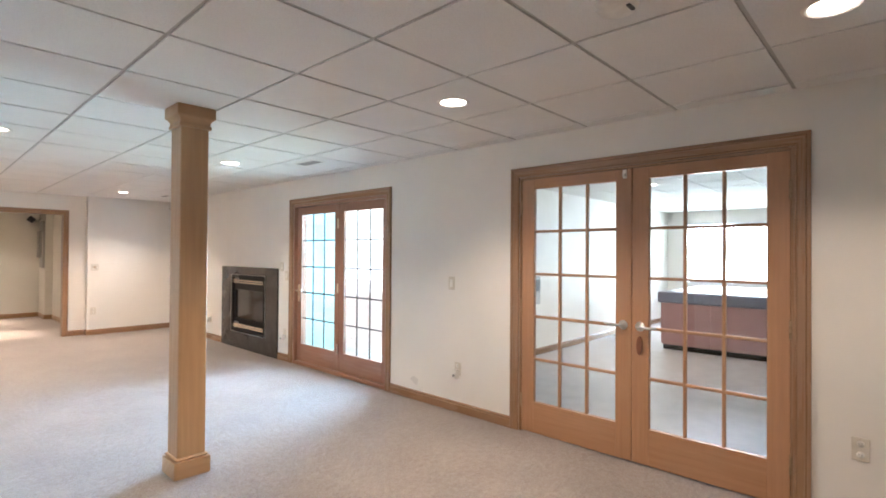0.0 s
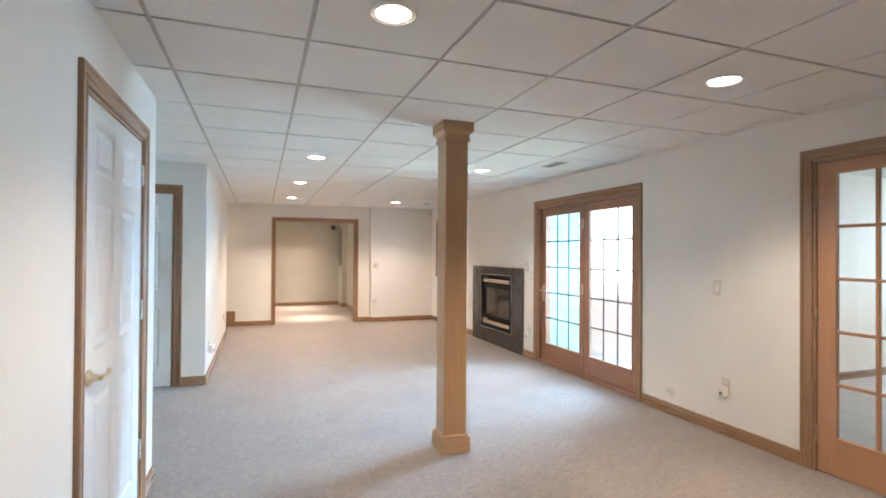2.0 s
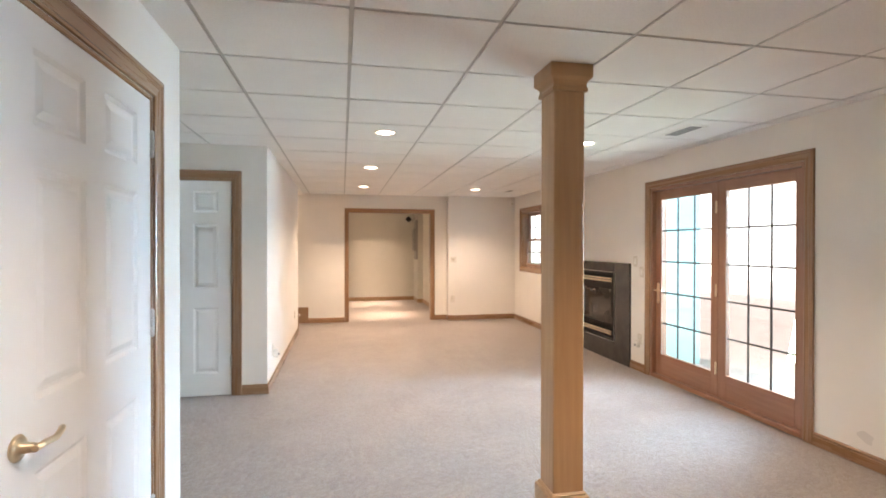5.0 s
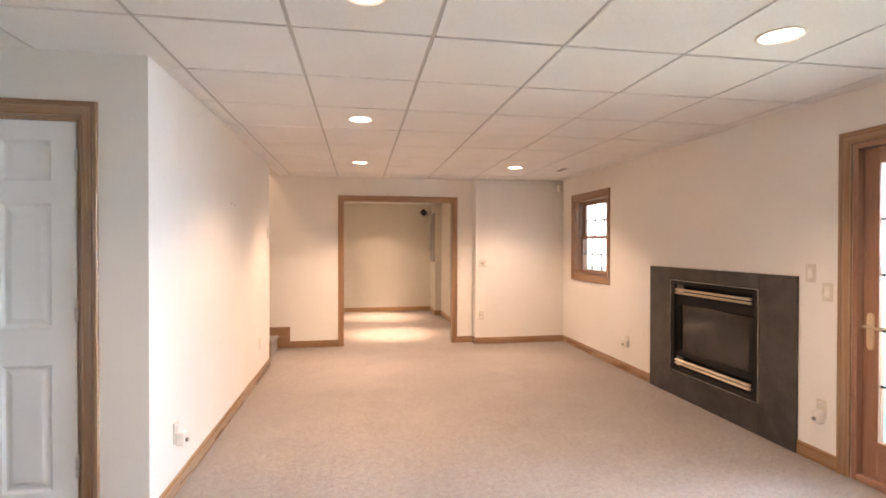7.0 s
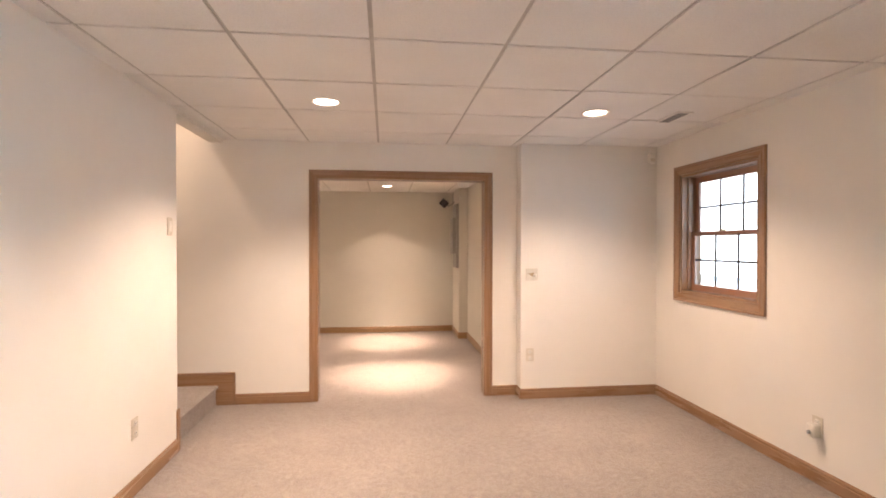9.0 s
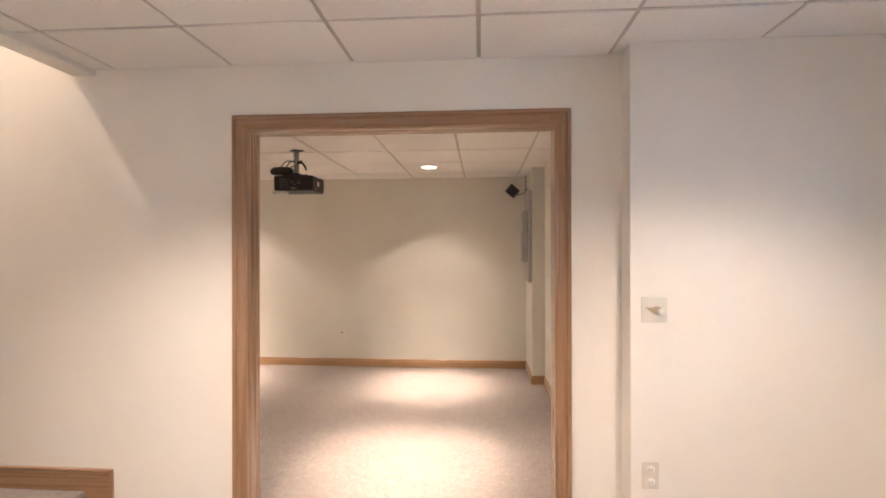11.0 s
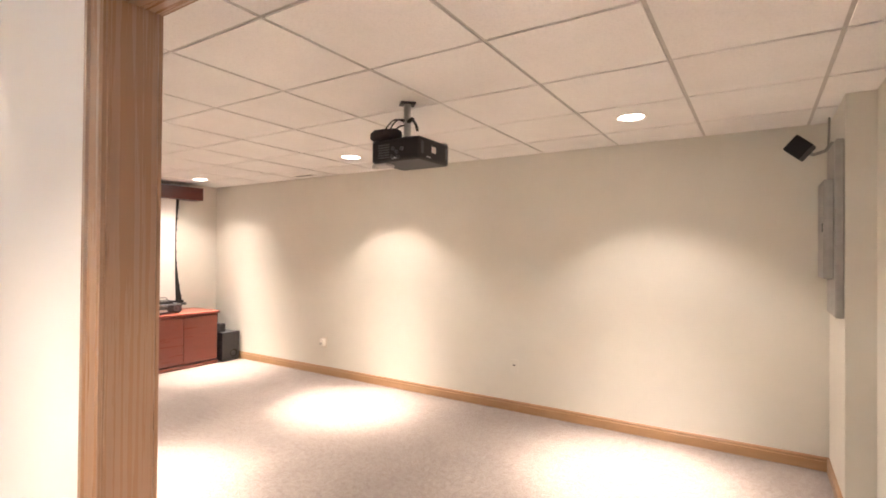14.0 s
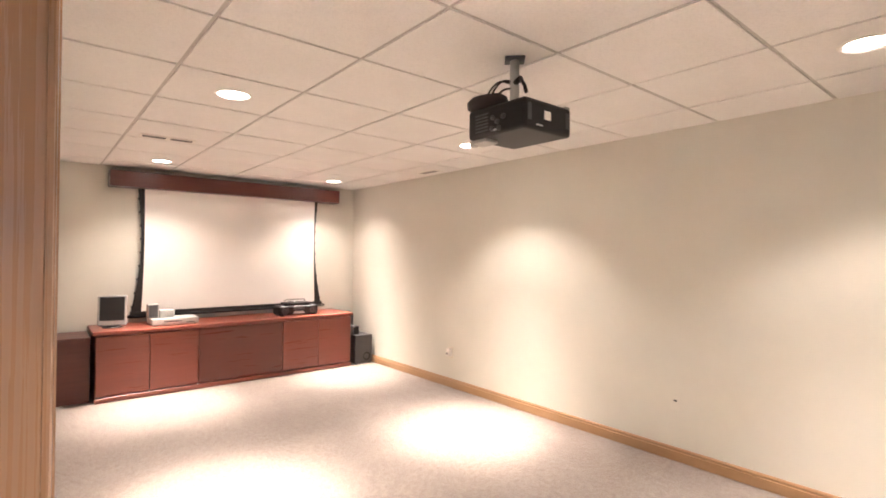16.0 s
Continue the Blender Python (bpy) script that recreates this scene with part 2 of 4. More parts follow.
class Shape:
    """Collects the pieces of one mesh; grain follows the first texture axis."""

    def __init__(self):
        self.bm = bmesh.new()
        self.uv = self.bm.loops.layers.uv.new("UVMap")
        self.slot = 0

    def box(self, x0, y0, z0, x1, y1, z1, bevel=0.0, axis=None, turn=None, segments=1):
        size = (x1 - x0, y1 - y0, z1 - z0)
        mid = Vector(((x0 + x1) / 2, (y0 + y1) / 2, (z0 + z1) / 2))
        got = bmesh.ops.create_cube(self.bm, size=1, matrix=Matrix.Diagonal((*size, 1)))
        verts = got["verts"]
        if bevel:
            edges = list({e for v in verts for e in v.link_edges})
            out = bmesh.ops.bevel(self.bm, geom=edges, offset=bevel, segments=segments, affect="EDGES", profile=0.5)
            verts = list({v for f in out["faces"] for v in f.verts} | {v for v in verts if v.is_valid})
        faces = list({f for v in verts for f in v.link_faces})
        a = max(range(3), key=lambda k: size[k]) if axis is None else axis
        b, c = [k for k in range(3) if k != a]
        for f in faces:
            f.material_index = self.slot
            for l in f.loops:
                p = l.vert.co
                l[self.uv].uv = (p[a] + mid[a], p[b] + p[c] + mid[b] * 0.37 + mid[c] * 0.61)
        m = Matrix.Translation(mid) @ (turn.to_4x4() if turn else Matrix())
        bmesh.ops.transform(self.bm, matrix=m, verts=verts)
        return self

    def ring(self, rings, smooth=True, closed=True, caps=True):
        """Quads between rings of points of equal count."""
        rows = [[self.bm.verts.new(p) for p in r] for r in rings]
        n = len(rows[0])
        run = 0.0
        for i in range(len(rows) - 1):
            step = (rows[i + 1][0].co - rows[i][0].co).length
            for j in range(n if closed else n - 1):
                k = (j + 1) % n
                f = self.bm.faces.new((rows[i][j], rows[i][k], rows[i + 1][k], rows[i + 1][j]))
                f.smooth, f.material_index = smooth, self.slot
                for l, (u, v) in zip(f.loops, ((run, j), (run, j + 1), (run + step, j + 1), (run + step, j))):
                    l[self.uv].uv = (u, v * 0.012)
            run += step
        if caps:
            for r in (rows[0], rows[-1]):
                f = self.bm.faces.new(r)
                f.material_index = self.slot
        return self

    def lathe(self, profile, at=(0, 0, 0), axis=(0, 0, 1), seg=24, caps=True):
        q = Vector((0, 0, 1)).rotation_difference(Vector(axis)).to_matrix()
        o = Vector(at)
        rings = [[o + q @ Vector((r * math.cos(2 * math.pi * k / seg), r * math.sin(2 * math.pi * k / seg), h)) for k in range(seg)] for r, h in profile]
        return self.ring(rings, caps=caps)

    def rod(self, points, r, seg=10):
        """A round bar through the points."""
        pts = [Vector(p) for p in points]
        rings = []
        for i, p in enumerate(pts):
            d = (pts[min(i + 1, len(pts) - 1)] - pts[max(i - 1, 0)]).normalized()
            q = Vector((0, 0, 1)).rotation_difference(d).to_matrix()
            rings.append([p + q @ Vector((r * math.cos(2 * math.pi * k / seg), r * math.sin(2 * math.pi * k / seg), 0)) for k in range(seg)])
        return self.ring(rings)

    def molding(self, path, n, profile, side=1, loop=False):
        """A moulding with mitred corners; the profile is (out from the path, along n)."""
        pts, n = [Vector(p) for p in path], Vector(n)
        if loop:
            pts = pts + [pts[0]]
        dirs = [(pts[i + 1] - pts[i]).normalized() for i in range(len(pts) - 1)]
        offs = [n.cross(d) * side for d in dirs]
        for i, d in enumerate(dirs):
            ends = []
            for j in (i, i + 1):
                a = offs[i]
                other = None
                if 0 < j < len(pts) - 1:
                    other = offs[j - 1] if j == i else offs[j]
                elif loop:
                    other = offs[-1] if j == 0 else offs[0]
                m = (a + other) / (1 + a.dot(other)) if other is not None else a
                ends.append([pts[j] + m * u + n * v for u, v in profile])
            self.ring(ends, smooth=False)
        return self

    def make(self, name, mats, parent=None, origin=None, kind="", label="", category="", group=""):
        bmesh.ops.recalc_face_normals(self.bm, faces=self.bm.faces)
        me = bpy.data.meshes.new(name)
        if origin is None and parent is not None:
            origin = parent.location
        if origin is not None:
            bmesh.ops.translate(self.bm, verts=self.bm.verts, vec=-Vector(origin))
        self.bm.to_mesh(me)
        self.bm.free()
        for m in mats if isinstance(mats, (list, tuple)) else [mats]:
            me.materials.append(m)
        ob = new(name, me)
        if parent is not None:
            ob.parent = parent
        elif origin is not None:
            ob.location = origin
        return tagged(ob, label, category, group, kind)


def base(name, at, label="", category="", group="", kind=""):
    ob = new(name)
    ob.empty_display_size = 0.1
    ob.location = at
    return tagged(ob, label, category, group, kind)


CASING = [(0, 0), (0, 0.010), (0.008, 0.014), (0.014, 0.011), (0.040, 0.014), (0.050, 0.016), (0.054, 0.013), (0.060, 0.020), (0.074, 0.020), (0.076, 0.017), (0.076, 0)]
BASEBOARD = [(0, 0.004), (0.014, 0.004), (0.014, 0.066), (0.008, 0.070), (0.008, 0.074), (0.012, 0.078), (0.011, 0.086), (0.005, 0.094), (0, 0.095)]

# ---------------------------------------------------------------- plan
XR, XR2 = 4.000, 4.180          # wall with the garden doors
XA, XB = -0.015, 0.052          # the two stretches of the opposite wall
YF, YB = 10.72, 10.84           # wall with the wide opening
YS = -1.60
RY0, RY1 = 4.085, 6.420        # recess with the second white door
H, HT, TOP = 2.333, 2.262, 2.60
FR = (1.034, 2.853, 2.02)        # glazed doors: from, to, height
PA = (4.482, 6.300, 2.012)      # garden doors
WI = (9.30, 10.20, 1.005, 2.01)
OP = (0.850, 2.388, 2.016)       # wide opening
D1 = (2.793, 3.742, 2.008)
D2 = (-1.040, -0.248, 2.015)


def wall_run(s, axis, a0, a1, lo, hi, z0, z1, holes=()):
    """Boxes of a wall lying along an axis, with openings (from, to, sill, head)."""
    def put(u0, u1, v0, v1):
        if axis == "y":
            s.box(a0, u0, v0, a1, u1, v1)
        else:
            s.box(u0, a0, v0, u1, a1, v1)
    at = lo
    for h0, h1, sill, head in sorted(holes):
        put(at, h0, z0, z1)
        if sill > z0:
            put(h0, h1, z0, sill)
        put(h0, h1, head, z1)
        at = h1
    put(at, hi, z0, z1)


def wall(name, *args, mat=PAINT, **kw):
    s = Shape()
    wall_run(s, *args, **kw)
    return s.make(name, mat, kind="structure")


wall("wall_east", "y", XR, XR2, YS - 0.12, YF, 0, TOP, holes=[(FR[0], FR[1], 0, FR[2]), (PA[0], PA[1], 0, PA[2]), WI, (7.05, 7.955, 0.26, 1.05)])
wall("wall_west_front", "y", XA - 0.12, XA, YS, RY0, 0, TOP, holes=[(D1[0], D1[1], 0, D1[2])])
wall("wall_recess_front", "x", RY0 - 0.12, RY0, -2.02, XA - 0.12, 0, TOP)
wall("wall_recess_side", "y", -2.02, -1.90, RY0, RY1, 0, TOP)
wall("wall_recess_back", "x", RY1, RY1 + 0.12, -2.02, XB - 0.12, 0, TOP, holes=[(D2[0], D2[1], 0, D2[2])])
wall("wall_west_rear", "y", XB - 0.12, XB, RY1, 9.735, 0, TOP)
wall("wall_south", "x", YS - 0.12, YS, XA - 0.12, XR, 0, TOP)
s = Shape()
wall_run(s, "x", YF, YF + 0.06, -1.70, XR2, 0, TOP, holes=[(OP[0], OP[1], 0, OP[2])])
s.box(-1.70, YF, TOP, XB - 0.10, YF + 0.06, 3.6)
s.box(2.69, 10.585, 0, XR, YF, TOP)
s.make("wall_north", PAINT, kind="structure")
s = Shape()
s.box(-1.70, 9.60, 0, XB - 0.12, 9.735, 3.6)
s.box(-1.82, 9.60, 0, -1.70, YF + 0.06, 3.6)
s.box(XB - 0.12, 9.735, 2.305, XB, YF, 3.6)
s.box(-1.82, 9.60, 3.6, XB, YF + 0.06, 3.7)
s.make("wall_stairwell", PAINT, kind="structure")
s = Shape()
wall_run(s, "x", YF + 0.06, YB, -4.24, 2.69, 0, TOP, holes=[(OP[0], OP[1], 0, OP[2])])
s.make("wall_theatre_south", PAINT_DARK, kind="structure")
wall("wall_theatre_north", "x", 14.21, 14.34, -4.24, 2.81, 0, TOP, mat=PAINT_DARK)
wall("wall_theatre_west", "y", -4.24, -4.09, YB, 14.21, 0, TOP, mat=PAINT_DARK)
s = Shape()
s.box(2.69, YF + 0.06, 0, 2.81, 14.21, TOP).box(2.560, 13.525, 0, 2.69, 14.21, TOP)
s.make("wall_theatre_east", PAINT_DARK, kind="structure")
wall("wall_study_north", "x", 4.35, 4.47, XR2, 12.05, 0, TOP)
wall("wall_study_south", "x", -1.72, -1.60, XR2, 12.05, 0, TOP)
wall("wall_study_east", "y", 11.90, 12.05, -1.60, 4.35, 0, TOP, holes=[(1.35, 4.02, 0.82, 2.08)])

s = Shape()
s.box(-6, YS - 0.3, -0.10, 12.05, 14.5, 0)
s.make("floor", CARPET, kind="structure")

# pale sheet over the carpet; window sheen and glass haze put into its colour
Shape().box(XR2, YS, 0.0, 11.90, 4.35, 0.004).make("floor_study", plain("pale_study_floor", (0.47, 0.445, 0.445), 0.36, 0, 0.10, 5), kind="structure")


def clip_cells(lo, hi, start, pitch, gap=0.0095):
    """Spans of the tiles between lo and hi: index, from, to; cut tiles run to the edge."""
    k = math.floor((lo - start) / pitch)
    cells = []
    while start + k * pitch < hi:
        a, b = start + k * pitch + gap, start + (k + 1) * pitch - gap
        if min(hi, b) - max(lo, a) > 0.004:
            cells.append((k, max(lo, a), min(hi, b)))
        k += 1
    return cells


def ceiling(name, areas, gx, px, gy, py, z):
    """Lay-in tiles in a shallow metal grid."""
    s = Shape()
    for x0, y0, x1, y1 in areas:
        s.slot = 1
        s.box(x0, y0, z + 0.007, x1, y1, z + 0.16)
        s.slot = 0
        for i, a, b in clip_cells(x0, x1, gx, px):
            for k, c, d in clip_cells(y0, y1, gy, py):
                drop = random.Random(i * 97 + k).uniform(-0.0012, 0.0012)
                s.box(a, c, z + drop, b, d, z + 0.012)
    return s.make(name, [TILE, GRID], kind="structure")


ceiling("ceiling", [(XB, YS, XR, 10.585), (XB, 10.585, 2.69, YF), (XA, YS, XB, RY1), (-1.90, RY0, XA, RY1)], 0.783, 0.6165, 2.880, 0.616, H)
ceiling("ceiling_theatre", [(-4.09, YB, 2.560, 14.21), (2.560, YB, 2.69, 13.525)], 0.615, 0.611, 11.945, 0.611, HT)
ceiling("ceiling_study", [(XR2, -1.60, 11.90, 4.35)], 4.40, 0.61, 0.1, 0.61, H)

# baseboards: the room lies to the left of each run
RUNS = [
    [(XR, FR[1] + 0.076, 0), (XR, PA[0] - 0.076, 0)], [(XR, PA[1] + 0.076, 0), (XR, 6.660, 0)], [(XR, 8.368, 0), (XR, 10.585, 0), (2.69, 10.585, 0), (2.69, YF, 0), (OP[1] + 0.065, YF, 0)],
    [(OP[0] - 0.065, YF, 0), (0.152, YF, 0)], [(XB, 9.715, 0), (XB, RY1, 0), (D2[1] + 0.076, RY1, 0)], [(D2[0] - 0.076, RY1, 0), (-1.90, RY1, 0), (-1.90, RY0, 0), (XA, RY0, 0), (XA, D1[1] + 0.076, 0)],
    [(XA, D1[0] - 0.076, 0), (XA, YS, 0), (XR, YS, 0), (XR, FR[0] - 0.076, 0)],
    [(2.69, YB, 0), (2.69, 13.525, 0), (2.560, 13.525, 0), (2.560, 14.21, 0), (-4.09, 14.21, 0), (-4.09, YB, 0), (OP[0] - 0.065, YB, 0)], [(OP[1] + 0.065, YB, 0), (2.69, YB, 0)],
    [(11.90, 4.35, 0), (XR2, 4.35, 0), (XR2, FR[1] + 0.02, 0)],
]
for run in RUNS:
    Shape().molding(run, (0, 0, 1), BASEBOARD).make("baseboard", OAK_LAMPLIT if run[0][1] == YB else OAK, kind="structure")

# ---------------------------------------------------------------- outdoors
Shape().box(-300, -300, -0.6, 300, 300, -0.14).make("ground", SOIL, kind="structure")
Shape().box(XR2, 4.47, -0.14, 24, 24, -0.04).make("pavement", CONCRETE, kind="structure")
# added sheet that glows so the view past the garden doors whites out
Shape().box(18.0, 4.8, -0.14, 18.2, 46.0, 9.0).make("backdrop", emitter("glowing_backdrop", (0.93, 1.0, 0.98), 1.2), kind="structure")
chase = base("chimney_chase", (4.6, 7.55, -0.1), "pale painted lap siding chimney chase against the house", "chimney")
Shape().box(XR2, 6.66, -0.14, 4.89, 8.45, 4.0).make("body", SIDING, chase)
s = Shape()
for k in range(27):
    z = -0.1 + k * 0.155
    s.molding([(XR2, 6.66, z), (4.89, 6.66, z), (4.89, 8.45, z), (XR2, 8.45, z)], (0, 0, 1), [(0, 0), (0.012, 0), (0.004, 0.152), (0, 0.152)], side=-1)
s.make("lap_board", SIDING, chase, kind="stuff")
# unseen slabs above the ceilings, added to keep sky light out
s = Shape()
for x0, y0, x1, y1 in ((-4.5, YS - 0.5, 4.4, 9.60), (4.4, YS - 0.5, 12.3, 4.60), (-4.5, 9.60, -1.82, YF + 0.06), (XB, 9.60, 4.4, YF + 0.06), (-4.5, YF + 0.06, 4.4, 14.6)):
    s.box(x0, y0, TOP, x1, y1, TOP + 0.2)
s.make("unseen_roof", SIDING, kind="structure")

# ---------------------------------------------------------------- doors, windows and trim


def frame_path(n, plane, lo, hi, head, foot=0.004):
    """Up one side of an opening, across and down, on a wall with normal n."""
    if abs(n[0]) > 0.5:
        return [(plane, lo, foot), (plane, lo, head), (plane, hi, head), (plane, hi, foot)], (-1 if n[0] < 0 else 1)
    return [(lo, plane, foot), (lo, plane, head), (hi, plane, head), (hi, plane, foot)], (1 if n[1] < 0 else -1)


def casing(parent, n, plane, lo, hi, head, mat, width=1.0):
    path, side = frame_path(n, plane, lo, hi, head)
    return Shape().molding(path, n, [(u * width, v) for u, v in CASING], side).make("casing", mat, parent)


def lining(parent, axis, a0, a1, lo, hi, head, mat, t=0.018, sill=None):
    """Boards that line the thickness of an opening."""
    s = Shape()
    z0 = 0.004 if sill is None else sill
    if axis == "y":
        s.box(a0, lo, z0, a1, lo + t, head, 0.002, 2).box(a0, hi - t, z0, a1, hi, head, 0.002, 2).box(a0, lo + t, head - t, a1, hi - t, head, 0.002, 1)
        if sill is not None:
            s.box(a0, lo + t, sill, a1, hi - t, sill + t, 0.002, 1)
    else:
        s.box(lo, a0, z0, lo + t, a1, head, 0.002, 2).box(hi - t, a0, z0, hi, a1, head, 0.002, 2).box(lo + t, a0, head - t, hi - t, a1, head, 0.002, 0)
    return s.make("lining", mat, parent)


def lever(parent, at, n, along, mat, plate=None):
    """A lever handle on a rose; n leaves the door, along is the way the lever points."""
    s = Shape()
    o, n, d = Vector(at), Vector(n), Vector(along)
    if plate:
        w, h, low = plate
        up = Vector((0, 0, 1))
        pts = []
        for k in range(20):
            a = 2 * math.pi * k / 20
            c, q = math.cos(a), math.sin(a)
            pts.append(o + d * (w * (abs(c) ** 0.6) * (1 if c > 0 else -1)) + up * (h * (abs(q) ** 0.35) * (1 if q > 0 else -1) - low))
        s.ring([pts, [p + n * 0.008 for p in pts]], smooth=False)
    else:
        s.lathe([(0.004, 0), (0.031, 0), (0.033, 0.004), (0.028, 0.010), (0.014, 0.014), (0.011, 0.044), (0.004, 0.045)], o, n)
    c = o + n * 0.046
    s.rod([o, c], 0.010)
    s.rod([c - d * 0.012, c + d * 0.03, c + d * 0.07 + n * 0.004 - Vector((0, 0, 0.003)), c + d * 0.108 - n * 0.002 + Vector((0, 0, 0.004)), c + d * 0.118 - n * 0.006 + Vector((0, 0, 0.006))], 0.0085)
    return s.make("handle", mat, parent)


def hinge(parent, at, mat):
    s = Shape()
    s.lathe([(0.003, -0.056), (0.006, -0.054), (0.0085, -0.049), (0.0085, -0.018), (0.0075, -0.017), (0.0085, -0.016), (0.0085, 0.016), (0.0075, 0.017), (0.0085, 0.018), (0.0085, 0.049), (0.006, 0.054), (0.003, 0.056)], at, seg=10)
    return s.make("hinge", mat, parent)


def panel_door(parent, axis, face, n, lo, hi, top, mat, t=0.036):
    """Six raised panels; face is the plane of the show side, n its sign along the other axis."""
    lo, hi, z0 = lo + 0.003, hi - 0.003, 0.012
    w = hi - lo
    st, mid = 0.115 * w / 0.8, 0.11 * w / 0.8
    pw = (w - 2 * st - mid) / 2
    rows = [(0.215, 0.825), (1.005, 1.60), (1.705, 1.90)]
    rec = 0.009

    def put(s, u0, u1, v0, v1, d0, d1, bev=0.0):
        a, b = sorted((face - n * d0, face - n * d1))
        if axis == "y":
            s.box(a, u0, v0, b, u1, v1, bev)
        else:
            s.box(u0, a, v0, u1, b, v1, bev)
    s = Shape()
    put(s, lo, hi, z0, top, rec, t)
    cols = [(lo + st, lo + st + pw), (hi - st - pw, hi - st)]
    for u0, u1 in ((lo, lo + st), (cols[0][1], cols[1][0]), (hi - st, hi)):
        put(s, u0, u1, z0, top, 0, rec, 0)
    zs = [z0] + [v for r in rows for v in r] + [top]
    for c0, c1 in cols:
        for v0, v1 in zip(zs[0::2], zs[1::2]):
            put(s, c0, c1, v0, v1, 0, rec, 0)
    s.make("leaf", mat, parent)
    for c0, c1 in cols:
        for v0, v1 in rows:
            p = Shape()
            rings = []
            for inset, d in ((0.0, 0.0005), (0.014, rec - 0.001), (0.024, rec - 0.001), (0.045, 0.002), (0.05, 0.002)):
                a = face - n * d
                q = [(c0 + inset, v0 + inset), (c1 - inset, v0 + inset), (c1 - inset, v1 - inset), (c0 + inset, v1 - inset)]
                rings.append([(a, u, v) if axis == "y" else (u, a, v) for u, v in q])
            p.ring(rings, smooth=False, caps=False)
            p.bm.faces.new(list(p.bm.verts)[-4:])
            p.make("panel", mat, parent)


def glazed_leaf(parent, x0, x1, lo, hi, z0, z1, mat, stile, low, high, nx, nz, bar, bar_mat, bar_t):
    """A door leaf or sash in the y-z plane with nx by nz panes."""
    leaf = parent
    s = Shape()
    s.box(x0, lo, z0, x1, lo + stile, z1, 0.003, 2).box(x0, hi - stile, z0, x1, hi, z1, 0.003, 2)
    s.box(x0, lo + stile, z0, x1, hi - stile, z0 + low, 0.002, 1).box(x0, lo + stile, z1 - high, x1, hi - stile, z1, 0.002, 1)
    s.make("leaf_frame", mat, leaf)
    y0, y1, a0, a1 = lo + stile, hi - stile, z0 + low, z1 - high
    xm = (x0 + x1) / 2
    s = Shape()
    for k in range(1, nx):
        y = y0 + (y1 - y0) * k / nx
        s.box(xm - bar_t, y - bar / 2, a0, xm + bar_t, y + bar / 2, a1, bar * 0.2, 2)
    for k in range(1, nz):
        z = a0 + (a1 - a0) * k / nz
        s.box(xm - bar_t + 0.001, y0, z - bar / 2, xm + bar_t - 0.001, y1, z + bar / 2, bar * 0.2, 1)
    s.make("muntin", bar_mat, leaf)
    for i in range(nx):
        for k in range(nz):
            p = Shape()
            e = bar * 0.3
            ya, yb = y0 + (y1 - y0) * i / nx + e, y0 + (y1 - y0) * (i + 1) / nx - e
            za, zb = a0 + (a1 - a0) * k / nz + e, a0 + (a1 - a0) * (k + 1) / nz - e
            p.box(xm - 0.002, ya, za, xm + 0.002, yb, zb)
            g = p.make("pane", GLASS, leaf)
            g.visible_shadow = False


# glazed double doors to the study
d = base("door_1", (XR, (FR[0] + FR[1]) / 2, 0), "closed pair of honey oak french doors with small panes", "door", kind="structure")
casing(d, (-1, 0, 0), XR, FR[0], FR[1], FR[2], OAK)
casing(d, (1, 0, 0), XR2, FR[0], FR[1], FR[2], OAK)
lining(d, "y", XR, XR2, FR[0], FR[1], FR[2], OAK)
mid = 1.945
for lo, hi, sgn in ((FR[0] + 0.020, mid - 0.002, 1), (mid + 0.002, FR[1] - 0.020, -1)):
    glazed_leaf(d, 4.008, 4.045, lo, hi, 0.012, FR[2] - 0.0195, DOOR_OAK, 0.112, 0.240, 0.078, 3, 5, 0.020, DOOR_OAK, 0.015)
    hy = mid - sgn * 0.058
    lever(d, (4.008, hy, 0.93), (-1, 0, 0), (0, -sgn, 0), STEEL)
    edge = FR[0] + 0.018 if sgn > 0 else FR[1] - 0.018
    for z in (0.25, 1.0, 1.78):
        hinge(d, (4.004, edge, z), AGED_BRASS)
s = Shape()
s.box(4.047, FR[0] + 0.018, 0.004, 4.075, FR[0] + 0.032, FR[2] - 0.018, 0.002).box(4.047, FR[1] - 0.032, 0.004, 4.075, FR[1] - 0.018, FR[2] - 0.018, 0.002)
s.box(4.047, FR[0] + 0.032, FR[2] - 0.032, 4.075, FR[1] - 0.032, FR[2] - 0.018, 0.002).box(4.047, mid - 0.018, 0.014, 4.056, mid + 0.018, FR[2] - 0.032, 0.002)
s.make("stop", DOOR_OAK, d)
Shape().box(3.998, 1.980, 1.935, 4.008, 2.008, 1.995, 0.003).lathe([(0.003, 0), (0.012, 0.004), (0.010, 0.018), (0.003, 0.02)], (3.998, 1.994, 1.955), (-1, 0, 0), 12).make("latch", WHITE_PLASTIC, d)
pts = [(3.990, 1.888 + 0.018 * math.cos(a), 0.86 - 0.058 + 0.062 * math.sin(a)) for a in [2 * math.pi * k / 20 for k in range(20)]]
Shape().ring([pts, [(4.007, y, z) for x, y, z in pts]], smooth=False).make("lock_cover", plain("worn_copper", (0.22, 0.09, 0.05), 0.4, 0.5), d)

